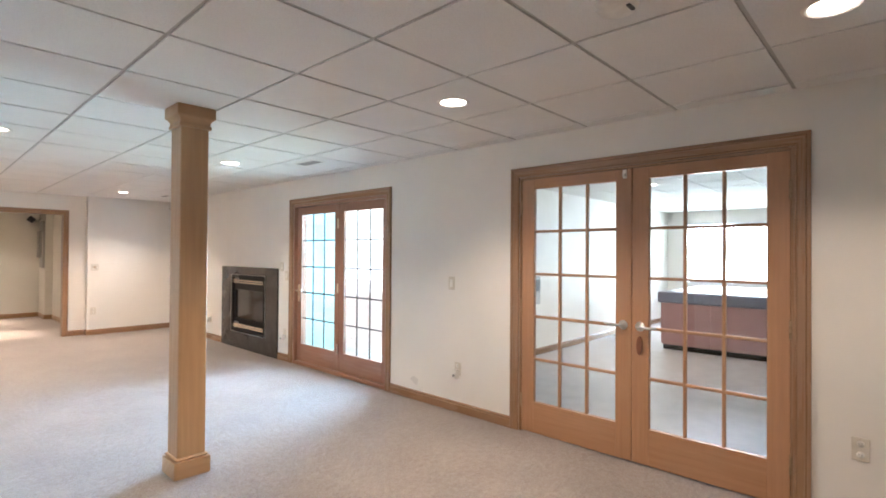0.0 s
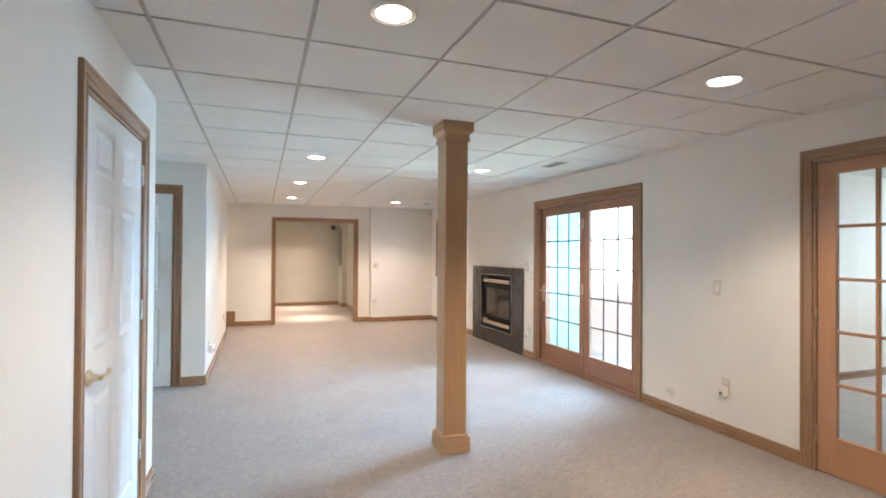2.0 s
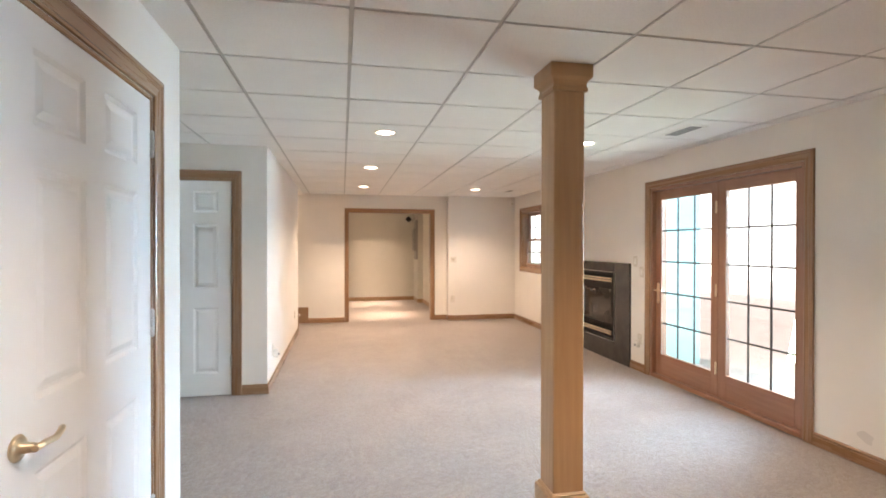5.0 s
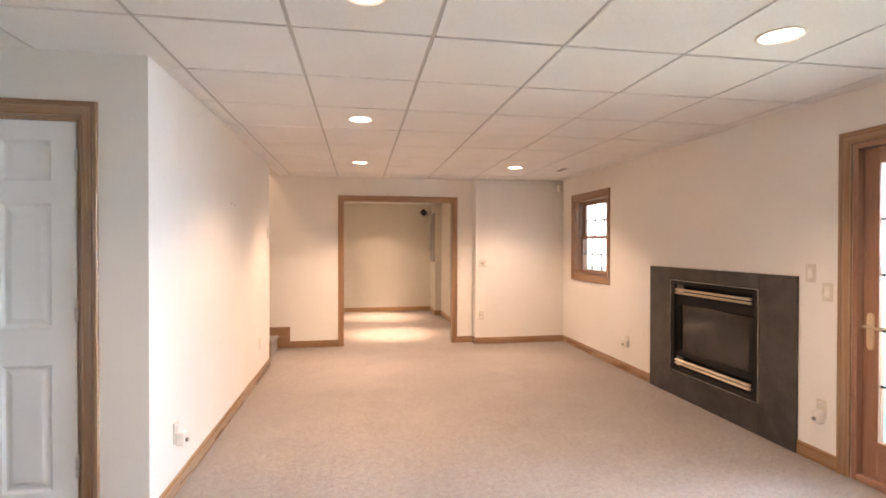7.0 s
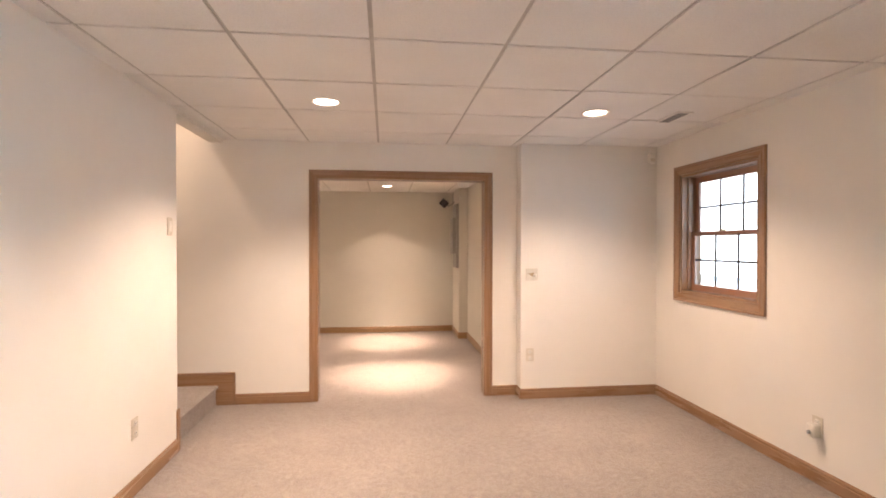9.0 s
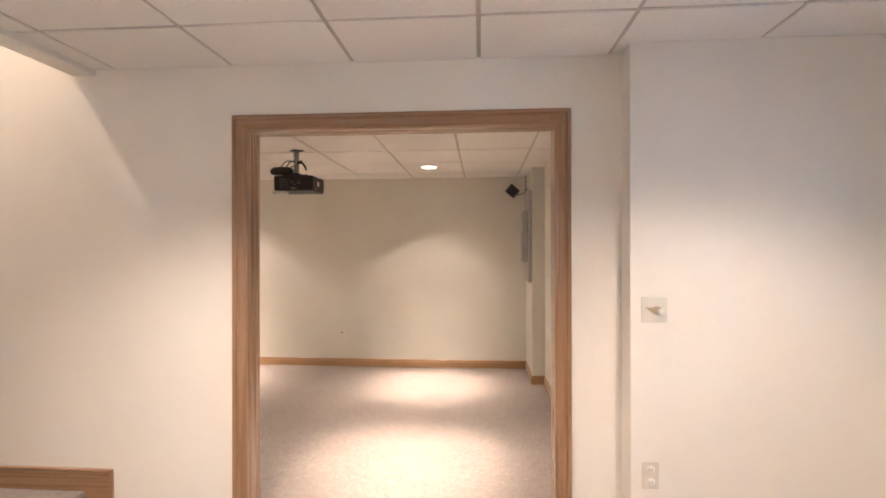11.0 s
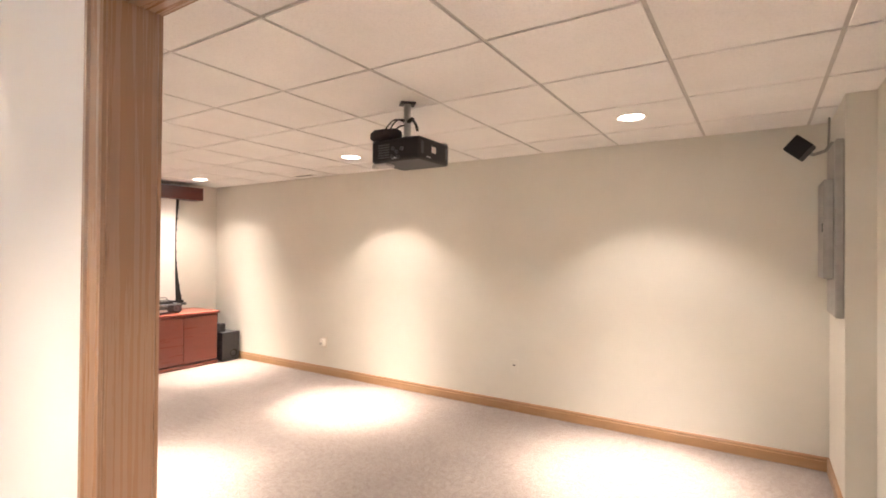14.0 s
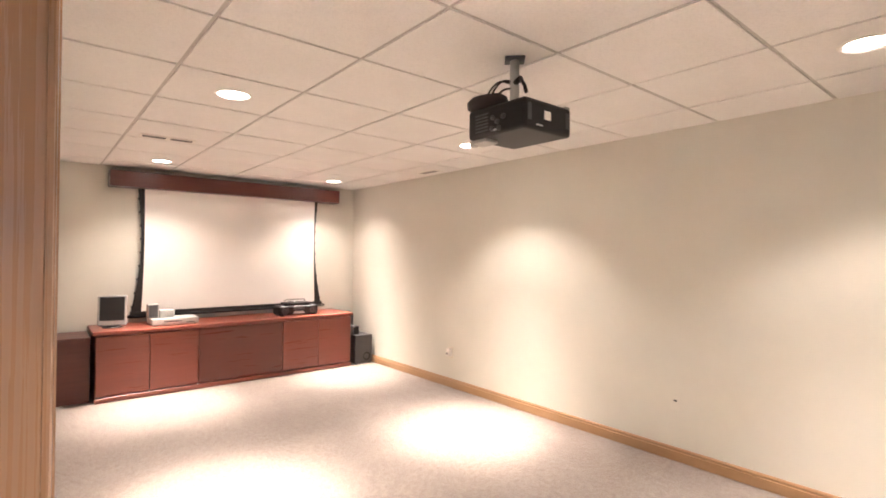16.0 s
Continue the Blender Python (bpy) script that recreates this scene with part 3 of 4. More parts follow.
# garden doors
d = base("door_2", (XR, (PA[0] + PA[1]) / 2, 0), "closed pair of reddish wooden garden doors with thin grilles", "door", kind="structure")
casing(d, (-1, 0, 0), XR, PA[0], PA[1], PA[2], OAK)
lining(d, "y", XR, XR2, PA[0], PA[1], PA[2], OAK_RED, 0.03)
PM = 5.372
for lo, hi in ((PA[0] + 0.032, PM - 0.002), (PM + 0.002, PA[1] - 0.032)):
    glazed_leaf(d, 4.045, 4.09, lo, hi, 0.045, PA[2] - 0.032, OAK_RED, 0.088, 0.215, 0.095, 3, 5, 0.015, MUNTIN, 0.008)
Shape().box(4.0, PA[0] + 0.03, 0.002, XR2 + 0.02, PA[1] - 0.03, 0.043, 0.006).make("threshold", OAK_RED, d)
lever(d, (4.045, 6.222, 0.93), (-1, 0, 0), (0, -1, 0), BRASS, plate=(0.022, 0.11, 0.03))
for z in (0.3, 1.0, 1.75):
    hinge(d, (4.040, PM + 0.02, z), BRASS)

# double-hung window
d = base("window_1", (XR, (WI[0] + WI[1]) / 2, WI[2]), "double-hung wooden window in an oak picture-frame casing", "window", kind="structure")
y0, y1, z0, z1 = WI
Shape().molding([(XR, y0, z0), (XR, y0, z1), (XR, y1, z1), (XR, y1, z0)], (-1, 0, 0), CASING, -1, loop=True).make("casing", OAK, d)
lining(d, "y", XR, XR2, y0, y1, z1, OAK, 0.018, sill=z0)
zm = 1.505
glazed_leaf(d, 4.085, 4.115, y0 + 0.02, y1 - 0.02, z0 + 0.02, zm + 0.018, OAK_RED, 0.042, 0.05, 0.03, 3, 2, 0.017, MUNTIN, 0.007)
glazed_leaf(d, 4.125, 4.155, y0 + 0.02, y1 - 0.02, zm - 0.018, z1 - 0.02, OAK_RED, 0.042, 0.03, 0.05, 3, 2, 0.017, MUNTIN, 0.007)
Shape().box(4.05, y0 + 0.018, z0 + 0.018, 4.078, y0 + 0.034, z1 - 0.018, 0.003).box(4.05, y1 - 0.034, z0 + 0.018, 4.078, y1 - 0.018, z1 - 0.018, 0.003).make("stop", OAK, d)
Shape().box(4.068, 9.755, zm + 0.018, 4.10, 9.805, zm + 0.034, 0.005).make("lock", BRASS, d)

# study window
d = base("window_2", (11.90, 2.7, 0.82), "wide bright window with pale frame", "window", kind="structure")
lining(d, "y", 11.90, 12.05, 1.35, 4.02, 2.08, DOOR_WHITE, 0.02, sill=0.82)
for lo, hi in ((1.37, 2.23), (2.25, 3.12), (3.14, 4.00)):
    glazed_leaf(d, 11.93, 11.96, lo, hi, 0.84, 2.06, DOOR_WHITE, 0.04, 0.04, 0.04, 1, 1, 0.01, MUNTIN, 0.005)

# white six-panel doors
d = base("door_3", (XA, D1[0], 0), "closed white six-panel door with brass lever in oak casing", "door", kind="structure")
casing(d, (1, 0, 0), XA, D1[0], D1[1], D1[2], OAK)
lining(d, "y", XA - 0.12, XA, D1[0], D1[1], D1[2], OAK)
panel_door(d, "y", XA - 0.002, 1, D1[0] + 0.019, D1[1] - 0.019, D1[2] - 0.021, DOOR_WHITE)
lever(d, (XA - 0.002, 2.872, 0.915), (1, 0, 0), (0, 1, 0), BRASS)
for z in (0.33, 1.085, 1.81):
    hinge(d, (XA + 0.004, D1[1] - 0.020, z), STEEL)
d = base("door_4", (D2[0], RY1, 0), "closed white six-panel door with round knob in oak casing", "door", kind="structure")
casing(d, (0, -1, 0), RY1, D2[0], D2[1], D2[2], OAK)
lining(d, "x", RY1, RY1 + 0.12, D2[0], D2[1], D2[2], OAK)
panel_door(d, "x", RY1 + 0.0003, -1, D2[0] + 0.019, D2[1] - 0.019, D2[2] - 0.021, DOOR_WHITE)
Shape().lathe([(0.004, 0), (0.032, 0), (0.032, 0.005), (0.013, 0.012), (0.012, 0.03), (0.026, 0.042), (0.029, 0.055), (0.022, 0.068), (0.004, 0.071)], (D2[0] + 0.075, RY1 + 0.0003, 0.92), (0, -1, 0)).make("knob", STEEL, d)
for z in (0.33, 1.085, 1.81):
    hinge(d, (D2[1] - 0.020, RY1 - 0.002, z), STEEL)

# wide cased opening
d = base("trim_opening", (OP[0], YF, 0), "oak casing round a wide doorway without a door", "door frame", kind="structure")
casing(d, (0, -1, 0), YF, OP[0] + 0.0115, OP[1] - 0.0115, OP[2] - 0.0115, OAK)
casing(d, (0, 1, 0), YB, OP[0] + 0.0115, OP[1] - 0.0115, OP[2] - 0.0115, OAK)
lining(d, "x", YF, YB, OP[0], OP[1], OP[2], OAK, 0.012)

# landing of the stairs with its skirting
Shape().box(-1.70, 9.75, 0.0, -0.012, 10.705, 0.15).box(-1.70, 9.75, 0.15, 0.012, 10.705, 0.182, 0.012, segments=2).make("stair_landing", CARPET, kind="structure", label="low carpeted landing step at the foot of stairs", category="step")
s = Shape()
s.box(-1.70, 10.705, 0.004, 0.145, YF, 0.275, 0.0).box(-1.70, 10.700, 0.275, 0.149, YF, 0.291, 0.004)
s.box(0.135, 10.701, 0.004, 0.151, YF, 0.277, 0.003)
s.box(-1.0, 9.735, 0.004, XB + 0.014, 9.75, 0.29, 0.003).box(XB, 9.715, 0.004, XB + 0.014, 9.735, 0.29, 0.003)
s.make("trim_stair", OAK, kind="structure")

# wooden post
c = base("column", (1.892, 3.973, 0), "square honey oak column with base block and capital", "column", kind="structure")
Shape().box(1.808, 3.889, 0.10, 1.976, 4.057, 2.22, 0.004, 2).make("shaft", OAK_LIGHT, c)
s = Shape()
s.box(1.784, 3.865, 0.0, 2.000, 4.081, 0.105, 0.003, 0).box(1.794, 3.875, 0.105, 1.990, 4.071, 0.125, 0.008, 0)
s.make("base_block", OAK_LIGHT, c)
s = Shape()
rings = []
for h, r in ((2.195, 0.087), (2.197, 0.096), (2.215, 0.096), (2.222, 0.091), (2.236, 0.091), (2.250, 0.098), (2.262, 0.112), (2.268, 0.115), (2.331, 0.115)):
    rings.append([(1.892 + r * a, 3.973 + r * b, h) for a, b in ((-1, -1), (1, -1), (1, 1), (-1, 1))])
s.ring(rings, smooth=False).make("capital", OAK_LIGHT, c)

# ---------------------------------------------------------------- fireplace
f = base("fireplace", (XR, 7.555, 0), "gas fireplace with black slate surround and brass louvres", "fireplace")
FY0, FY1, FZ = 6.662, 8.366, 1.197
IY0, IY1, IZ0, IZ1 = 6.982, 8.020, 0.240, 1.078
s = Shape()
x0, x1 = XR - 0.022, XR
s.box(x0, FY0, 0.002, x1, IY0, FZ, 0.002).box(x0, IY1, 0.002, x1, FY1, FZ, 0.002)
s.box(x0, IY0, 0.002, x1, IY1, IZ0, 0.002).box(x0, IY0, IZ1, x1, IY1, FZ, 0.002)
s.make("surround", SLATE, f)
s = Shape()
xa = XR - 0.028
s.box(xa, IY0, IZ0, XR + 0.05, IY0 + 0.055, IZ1, 0.003).box(xa, IY1 - 0.055, IZ0, XR + 0.05, IY1, IZ1, 0.003)
s.box(xa, IY0 + 0.055, IZ1 - 0.035, XR + 0.05, IY1 - 0.055, IZ1, 0.003).box(xa, IY0 + 0.055, IZ0, XR + 0.05, IY1 - 0.055, IZ0 + 0.045, 0.003)
s.box(XR - 0.006, IY0 + 0.055, 0.862, XR + 0.05, IY1 - 0.055, 0.948, 0.004).box(XR - 0.006, IY0 + 0.055, 0.380, XR + 0.05, IY1 - 0.055, 0.435, 0.004)
s.box(XR - 0.006, IY0 + 0.055, 0.435, XR + 0.05, IY0 + 0.11, 0.862, 0.004).box(XR - 0.006, IY1 - 0.11, 0.435, XR + 0.05, IY1 - 0.055, 0.862, 0.004)
s.box(XR + 0.06, IY0 + 0.03, IZ0 + 0.01, XR + 0.07, IY1 - 0.03, 0.38).box(XR + 0.06, IY0 + 0.03, 0.948, XR + 0.07, IY1 - 0.03, IZ1 - 0.01)
s.make("insert_frame", BLACK_METAL, f)
for z in (0.956, 0.986, 0.304, 0.334):
    s = Shape()
    q = [(-0.026, 0.002), (-0.026, 0.014), (-0.022, 0.018), (-0.004, 0.018), (-0.004, 0.0), (-0.022, 0.0)]
    s.ring([[(XR + a, y, z + b) for a, b in q] for y in (IY0 + 0.085, IY1 - 0.060)], smooth=False)
    s.make("louvre", LOUVRE, f)
s = Shape()
s.box(xa - 0.002, IY0 - 0.003, IZ0 - 0.003, XR - 0.018, IY0 + 0.001, IZ1 + 0.003).box(xa - 0.002, IY1 - 0.001, IZ0 - 0.003, XR - 0.018, IY1 + 0.003, IZ1 + 0.003)
s.box(xa - 0.002, IY0 + 0.001, IZ1 - 0.001, XR - 0.018, IY1 - 0.001, IZ1 + 0.003).box(xa - 0.002, IY0 + 0.001, IZ0 - 0.003, XR - 0.018, IY1 - 0.001, IZ0 + 0.001)
s.make("edge_trim", STEEL, f)
Shape().box(XR + 0.012, IY0 + 0.10, 0.43, XR + 0.016, IY1 - 0.10, 0.87).make("glass", FIRE_GLASS, f)

# ---------------------------------------------------------------- downlights


proto = base("downlight", (1.074, 2.515, H), "round white recessed ceiling downlight, switched on", "downlight", "ceiling downlights")
o = Vector((1.074, 2.515, H))
Shape().lathe([(0.080, 0.004), (0.082, -0.004), (0.088, -0.007), (0.097, -0.004), (0.100, 0.003)], o, seg=36, caps=False).make("trim_ring", WHITE_PLASTIC, proto)
Shape().lathe([(0.002, -0.004), (0.050, -0.004), (0.082, 0.001)], o, seg=36, caps=False).make("lens", LENS, proto)
MAIN = [(1.074, 2.515), (2.915, 2.605), (1.096, 5.625), (2.912, 5.69), (1.082, 7.50), (1.080, 9.45), (2.918, 9.50), (2.970, 0.78)]
THEATRE = [(1.493, 13.425), (1.56, 11.59), (-0.96, 13.50), (-0.90, 11.665), (-3.44, 11.764), (-3.53, 13.62)]
STUDY = [(7.29, 3.02), (9.69, 3.20)]


def spot(place, power, size=112, blend=0.9, col=WARM, lean=0.0):
    """A beam straight down, or leaning towards +x by so many metres at the floor."""
    la = bpy.data.lights.new("downlight_beam", "SPOT")
    la.energy, la.spot_size, la.spot_blend, la.shadow_soft_size, la.color = power, radians(size), blend, 0.05, col
    ob = new("downlight_beam", la)
    ob.matrix_basis = look(place, (place[0] + lean, place[1], 0.0))
    return ob


LAMP_LEVEL = (0.80, 1.0, 0.68, 0.90, 1.05, 1.75, 1.15, 0.60)      # power factor per lamp, set unequal to shape brightness along the room
for i, (x, y) in enumerate(MAIN):
    if i:
        copy_thing(proto, pose(x, y, H))
    spot((x, y, H - 0.015), SPOT_MAIN * LAMP_LEVEL[i], 127, 0.68)
    spot((x, y, H - 0.016), CORE_MAIN * LAMP_LEVEL[i], 50)
for x, y in THEATRE:
    dim, dim_core = (0.95, 0.85) if x < -3 else (0.78, 0.95) if x > 1 else (1.0, 1.0)
    lean = 0.40 if x < -3 else 0.0      # tilted trims over the cabinet
    copy_thing(proto, pose(x, y, HT))
    spot((x, y, HT - 0.015), SPOT_THEATRE * dim, 120 if x < -3 else 108, 0.85 if x < -3 else 0.50, WARM_THEATRE)
    spot((x, y, HT - 0.016), CORE_THEATRE * dim_core, 66, 1.0, WARM_THEATRE, lean)
    spot((x, y, HT - 0.017), CORE_THEATRE * dim_core * 2.1, 42, 1.0, WARM_THEATRE, lean)
for x, y in STUDY:
    copy_thing(proto, pose(x, y, H))
    spot((x, y, H - 0.015), SPOT_STUDY)
copy_thing(proto, pose(-0.85, 10.25, 3.6))
spot((-0.85, 10.25, 3.58), SPOT_MAIN * 0.6, 150)

# ---------------------------------------------------------------- ceiling fittings


def register(place, lx, ly, slats, split=False):
    v = base("ceiling_vent", place, "white slotted metal air vent in the ceiling", "vent", "ceiling vents")
    x, y, z = place
    s = Shape()
    s.box(x - lx / 2, y - ly / 2, z - 0.006, x + lx / 2, y - ly / 2 + 0.02, z + 0.002, 0.002).box(x - lx / 2, y + ly / 2 - 0.02, z - 0.006, x + lx / 2, y + ly / 2, z + 0.002, 0.002)
    s.box(x - lx / 2, y - ly / 2 + 0.02, z - 0.006, x - lx / 2 + 0.02, y + ly / 2 - 0.02, z + 0.002, 0.002).box(x + lx / 2 - 0.02, y - ly / 2 + 0.02, z - 0.006, x + lx / 2, y + ly / 2 - 0.02, z + 0.002, 0.002)
    s.make("rim", WHITE_PLASTIC, v)
    Shape().box(x - lx / 2 + 0.02, y - ly / 2 + 0.02, z - 0.0042, x + lx / 2 - 0.02, y + ly / 2 - 0.02, z + 0.002).make("throat", DARK_GREY, v)
    if split:
        Shape().box(x - lx / 2 + 0.02, y - 0.014, z - 0.0062, x + lx / 2 - 0.02, y + 0.014, z - 0.004).make("divider", WHITE_PLASTIC, v)
    n = slats
    for k in range(n):
        p = Shape()
        if lx >= ly:
            yy = y - ly / 2 + 0.02 + (ly - 0.04) * (k + 0.5) / n
            p.box(x - lx / 2 + 0.02, yy - 0.005, z - 0.0058, x + lx / 2 - 0.02, yy + 0.005, z - 0.004)
        else:
            xx = x - lx / 2 + 0.02 + (lx - 0.04) * (k + 0.5) / n
            p.box(xx - 0.005, y - ly / 2 + 0.02, z - 0.0058, xx + 0.005, y + ly / 2 - 0.02, z - 0.004)
        p.make("slat", GREY, v)


register((3.45, 5.06, H), 0.16, 0.36, 5)
register((3.53, 9.55, H), 0.12, 0.30, 3)
register((-2.33, 11.61, HT), 0.115, 0.38, 0, True)
register((-2.20, 14.05, HT), 0.30, 0.12, 3)
d = base("smoke_alarm", (2.42, 1.36, H), "round off-white smoke alarm on the ceiling", "smoke alarm")
Shape().lathe([(0.004, 0.002), (0.075, 0.002), (0.078, -0.012), (0.066, -0.030), (0.030, -0.036), (0.004, -0.036)], (2.42, 1.36, H), seg=32).make("body", WHITE_PLASTIC, d)
Shape().box(2.39, 1.30, H - 0.0375, 2.44, 1.315, H - 0.03, 0.002).make("grille", DARK_GREY, d)

# ---------------------------------------------------------------- plates on the walls


def turned(n):
    """Rotation that brings local -y (outwards) to n."""
    return math.degrees(math.atan2(n[1], n[0])) + 90


def plate_mesh(w, h):
    return Shape().box(-w / 2, -0.006, -h / 2, w / 2, 0, h / 2, 0.002)


sw = base("light_switch", (0, 0, 0), "ivory rocker light switch plate on the wall", "light switch", "wall switches")
plate_mesh(0.072, 0.118).make("plate", IVORY, sw)
Shape().box(-0.017, -0.010, -0.034, 0.017, -0.005, 0.034, 0.002).make("rocker", WHITE_PLASTIC, sw)
ol = base("wall_outlet", (0, 0, 0), "ivory double power outlet above the baseboard", "outlet", "wall outlets")
plate_mesh(0.072, 0.118).make("plate", IVORY, ol)
s = Shape()
for z in (-0.028, 0.028):
    s.lathe([(0.002, 0), (0.017, 0), (0.016, 0.003), (0.002, 0.003)], (0, -0.006, z), (0, -1, 0), 18)
s.make("socket", WHITE_PLASTIC, ol, kind="stuff")
s = Shape()
for z in (-0.028, 0.028):
    for x in (-0.006, 0.006):
        s.box(x - 0.001, -0.0095, z - 0.004, x + 0.001, -0.0088, z + 0.005)
s.make("slot", DARK_GREY, ol, kind="stuff")
pl = base("plug_in_device", (0, 0, 0), "small white plug-in device in a wall outlet", "plug", "plug-in devices")
Shape().box(-0.028, -0.050, -0.045, 0.028, 0, 0.035, 0.010, segments=2).make("body", WHITE_PLASTIC, pl)
Shape().lathe([(0.002, 0), (0.012, 0), (0.011, 0.012), (0.002, 0.014)], (0, -0.05, -0.015), (0, -1, 0), 14).make("button", GREY, pl)
E_, W_, N_, S_ = (-1, 0, 0), (1, 0, 0), (0, 1, 0), (0, -1, 0)
SWITCHES = [(XR, 3.58, 1.143, E_), (XR, 6.575, 1.225, E_), (XR, 6.455, 1.11, E_), (XB, 9.62, 1.53, W_)]
OUTLETS = [(XR, 3.50, 0.385, E_), (XR, 0.755, 0.42, E_), (XR, 6.49, 0.36, E_), (XR, 8.82, 0.34, E_), (XB, 6.77, 0.345, W_), (XB, 9.15, 0.375, W_), (2.775, 10.585, 0.405, S_), (-2.0, 14.21, 0.365, S_)]
DEVICES = [(XR, 3.50, 0.350, E_), (XR, 6.49, 0.315, E_), (XR, 8.82, 0.325, E_), (XB, 6.77, 0.315, W_), (-2.0, 14.21, 0.375, S_)]
for proto_thing, spots in ((sw, SWITCHES), (ol, OUTLETS), (pl, DEVICES)):
    off = 0.006 if proto_thing is pl else 0.0
    first = True
    for x, y, z, n in spots:
        m = pose(x + n[0] * off, y + n[1] * off, z, 0, 0, turned(n))
        if first:
            proto_thing.matrix_basis, first = m, False
        else:
            copy_thing(proto_thing, m)

d = base("cable_plate", (0.35, 14.21, 0.40), "wall-coloured blank plate with a small cable hole", "wall plate")
Shape().box(0.314, 14.205, 0.342, 0.386, 14.21, 0.458, 0.002).make("plate", PAINT_DARK, d)
Shape().box(0.338, 14.203, 0.402, 0.362, 14.206, 0.414, 0.001).make("hole", DARK_GREY, d)
d = base("dimmer_plate", (2.79, 10.585, 1.14), "cream switch plate with tan figure and round dimmer knob", "dimmer switch")
Shape().box(2.735, 10.579, 1.085, 2.848, 10.585, 1.195, 0.002).make("plate", CREAM, d)
pts = [(2.752, 1.152), (2.775, 1.150), (2.800, 1.158), (2.822, 1.150), (2.830, 1.135), (2.815, 1.118), (2.790, 1.122), (2.778, 1.134), (2.764, 1.142)]
Shape().ring([[(x, 10.579, z) for x, z in pts], [(x, 10.573, z) for x, z in pts]], smooth=False).make("ornament", TAN, d)
Shape().lathe([(0.002, 0), (0.017, 0), (0.015, 0.022), (0.002, 0.024)], (2.818, 10.579, 1.132), (0, -1, 0), 20).make("knob", WHITE_PLASTIC, d)

d = base("alarm_sensor", (3.94, 10.585, 2.2), "small white alarm sensor high in the corner", "sensor")
Shape().box(3.90, 10.535, 2.17, 3.965, 10.583, 2.27, 0.012, segments=2).make("body", WHITE_PLASTIC, d)
Shape().box(3.910, 10.530, 2.185, 3.955, 10.537, 2.215, 0.004).make("window", IVORY, d)

# ---------------------------------------------------------------- theatre: screen, cabinet, projector
CX, CY0, CY1 = -3.530, 11.260, 13.885
k = base("media_cabinet", (CX, 12.573, 0), "long low mahogany media cabinet with flat doors", "cabinet")
s = Shape()
s.box(-4.080, CY0 + 0.012, 0.05, CX - 0.022, CY1 - 0.012, 0.622, 0.002, 1).box(-4.060, CY0 + 0.03, 0.0, CX - 0.045, CY1 - 0.03, 0.05, 0.0, 1)
s.make("body", MAHOGANY, k)
Shape().box(-4.090, CY0 - 0.015, 0.624, CX + 0.018, CY1 + 0.015, 0.655, 0.006, 1, segments=2).make("top", MAHOGANY, k)
Shape().box(-4.040, CY0 + 0.005, 0.004, CX + 0.008, CY1 - 0.005, 0.046, 0.004, 1).make("plinth", MAHOGANY, k)
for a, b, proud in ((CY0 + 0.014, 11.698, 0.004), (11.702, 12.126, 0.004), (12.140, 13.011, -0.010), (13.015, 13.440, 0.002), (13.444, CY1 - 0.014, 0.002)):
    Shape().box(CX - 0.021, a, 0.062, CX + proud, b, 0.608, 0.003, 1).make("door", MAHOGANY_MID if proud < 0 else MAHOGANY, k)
for y in (11.700, 12.130):
    Shape().lathe([(0.002, 0), (0.008, 0), (0.006, 0.012), (0.002, 0.014)], (CX + 0.004, y, 0.052), (1, 0, 0), 12).make("foot_pin", STEEL, k)
k = base("side_cabinet", (-3.840, 11.007, 0), "lower dark mahogany side cabinet beside the media cabinet", "cabinet")
Shape().box(-4.080, 10.907, 0.0, -3.640, 11.238, 0.575, 0.003, 1).make("body", MAHOGANY_DARK, k)
Shape().box(-4.090, 10.897, 0.577, -3.625, 11.242, 0.60, 0.004, 1).make("top", MAHOGANY_DARK, k)

k = base("projection_screen", (-4.030, 12.653, 0.69), "pull-down white projection screen with black tensioned edges", "projector screen")
Shape().box(-4.098, 11.397, 2.045, -3.910, 13.901, 2.205, 0.004, 1).make("housing", MAHOGANY_DARK, k)


def edge_of(u, side):
    """Outer black edge of the tab-tensioned cloth; u runs from top to bottom."""
    bow = 0.045 * math.sin(math.pi * u) - 0.06 * u ** 2.2
    return 11.652 + bow if side < 0 else 13.651 - bow


N = 24
rows, left, right = [], [], []
for i in range(N + 1):
    u = i / N
    z = 2.048 - u * (2.048 - 0.715)
    inl, inr = 11.714 + 0.012 * math.sin(math.pi * u) - 0.02 * u, 13.611 - 0.012 * math.sin(math.pi * u) + 0.012 * u
    rows.append([(-4.030, inl, z), (-4.030, inr, z), (-4.034, inr, z), (-4.034, inl, z)])
    left.append([(-4.029, edge_of(u, -1), z), (-4.029, inl, z), (-4.035, inl, z), (-4.035, edge_of(u, -1), z)])
    right.append([(-4.029, inr, z), (-4.029, edge_of(u, 1), z), (-4.035, edge_of(u, 1), z), (-4.035, inr, z)])
Shape().ring(rows, smooth=False).make("cloth", SCREEN, k)
Shape().ring(left, smooth=False).make("border", BLACK, k)
Shape().ring(right, smooth=False).make("border", BLACK, k)
Shape().box(-4.038, 11.594, 0.715, -4.024, 13.724, 0.770, 0.003, 1).rod([(-4.030, 11.563, 0.720), (-4.030, 13.754, 0.720)], 0.016).make("bottom_bar", BLACK, k)
s = Shape()
for i in range(9):
    u = 0.08 + i * 0.105
    z = 2.048 - u * 1.333
    for side in (-1, 1):
        y = edge_of(u, side)
        s.box(-4.038, y - 0.010, z - 0.012, -4.026, y + 0.010, z + 0.012, 0.002)
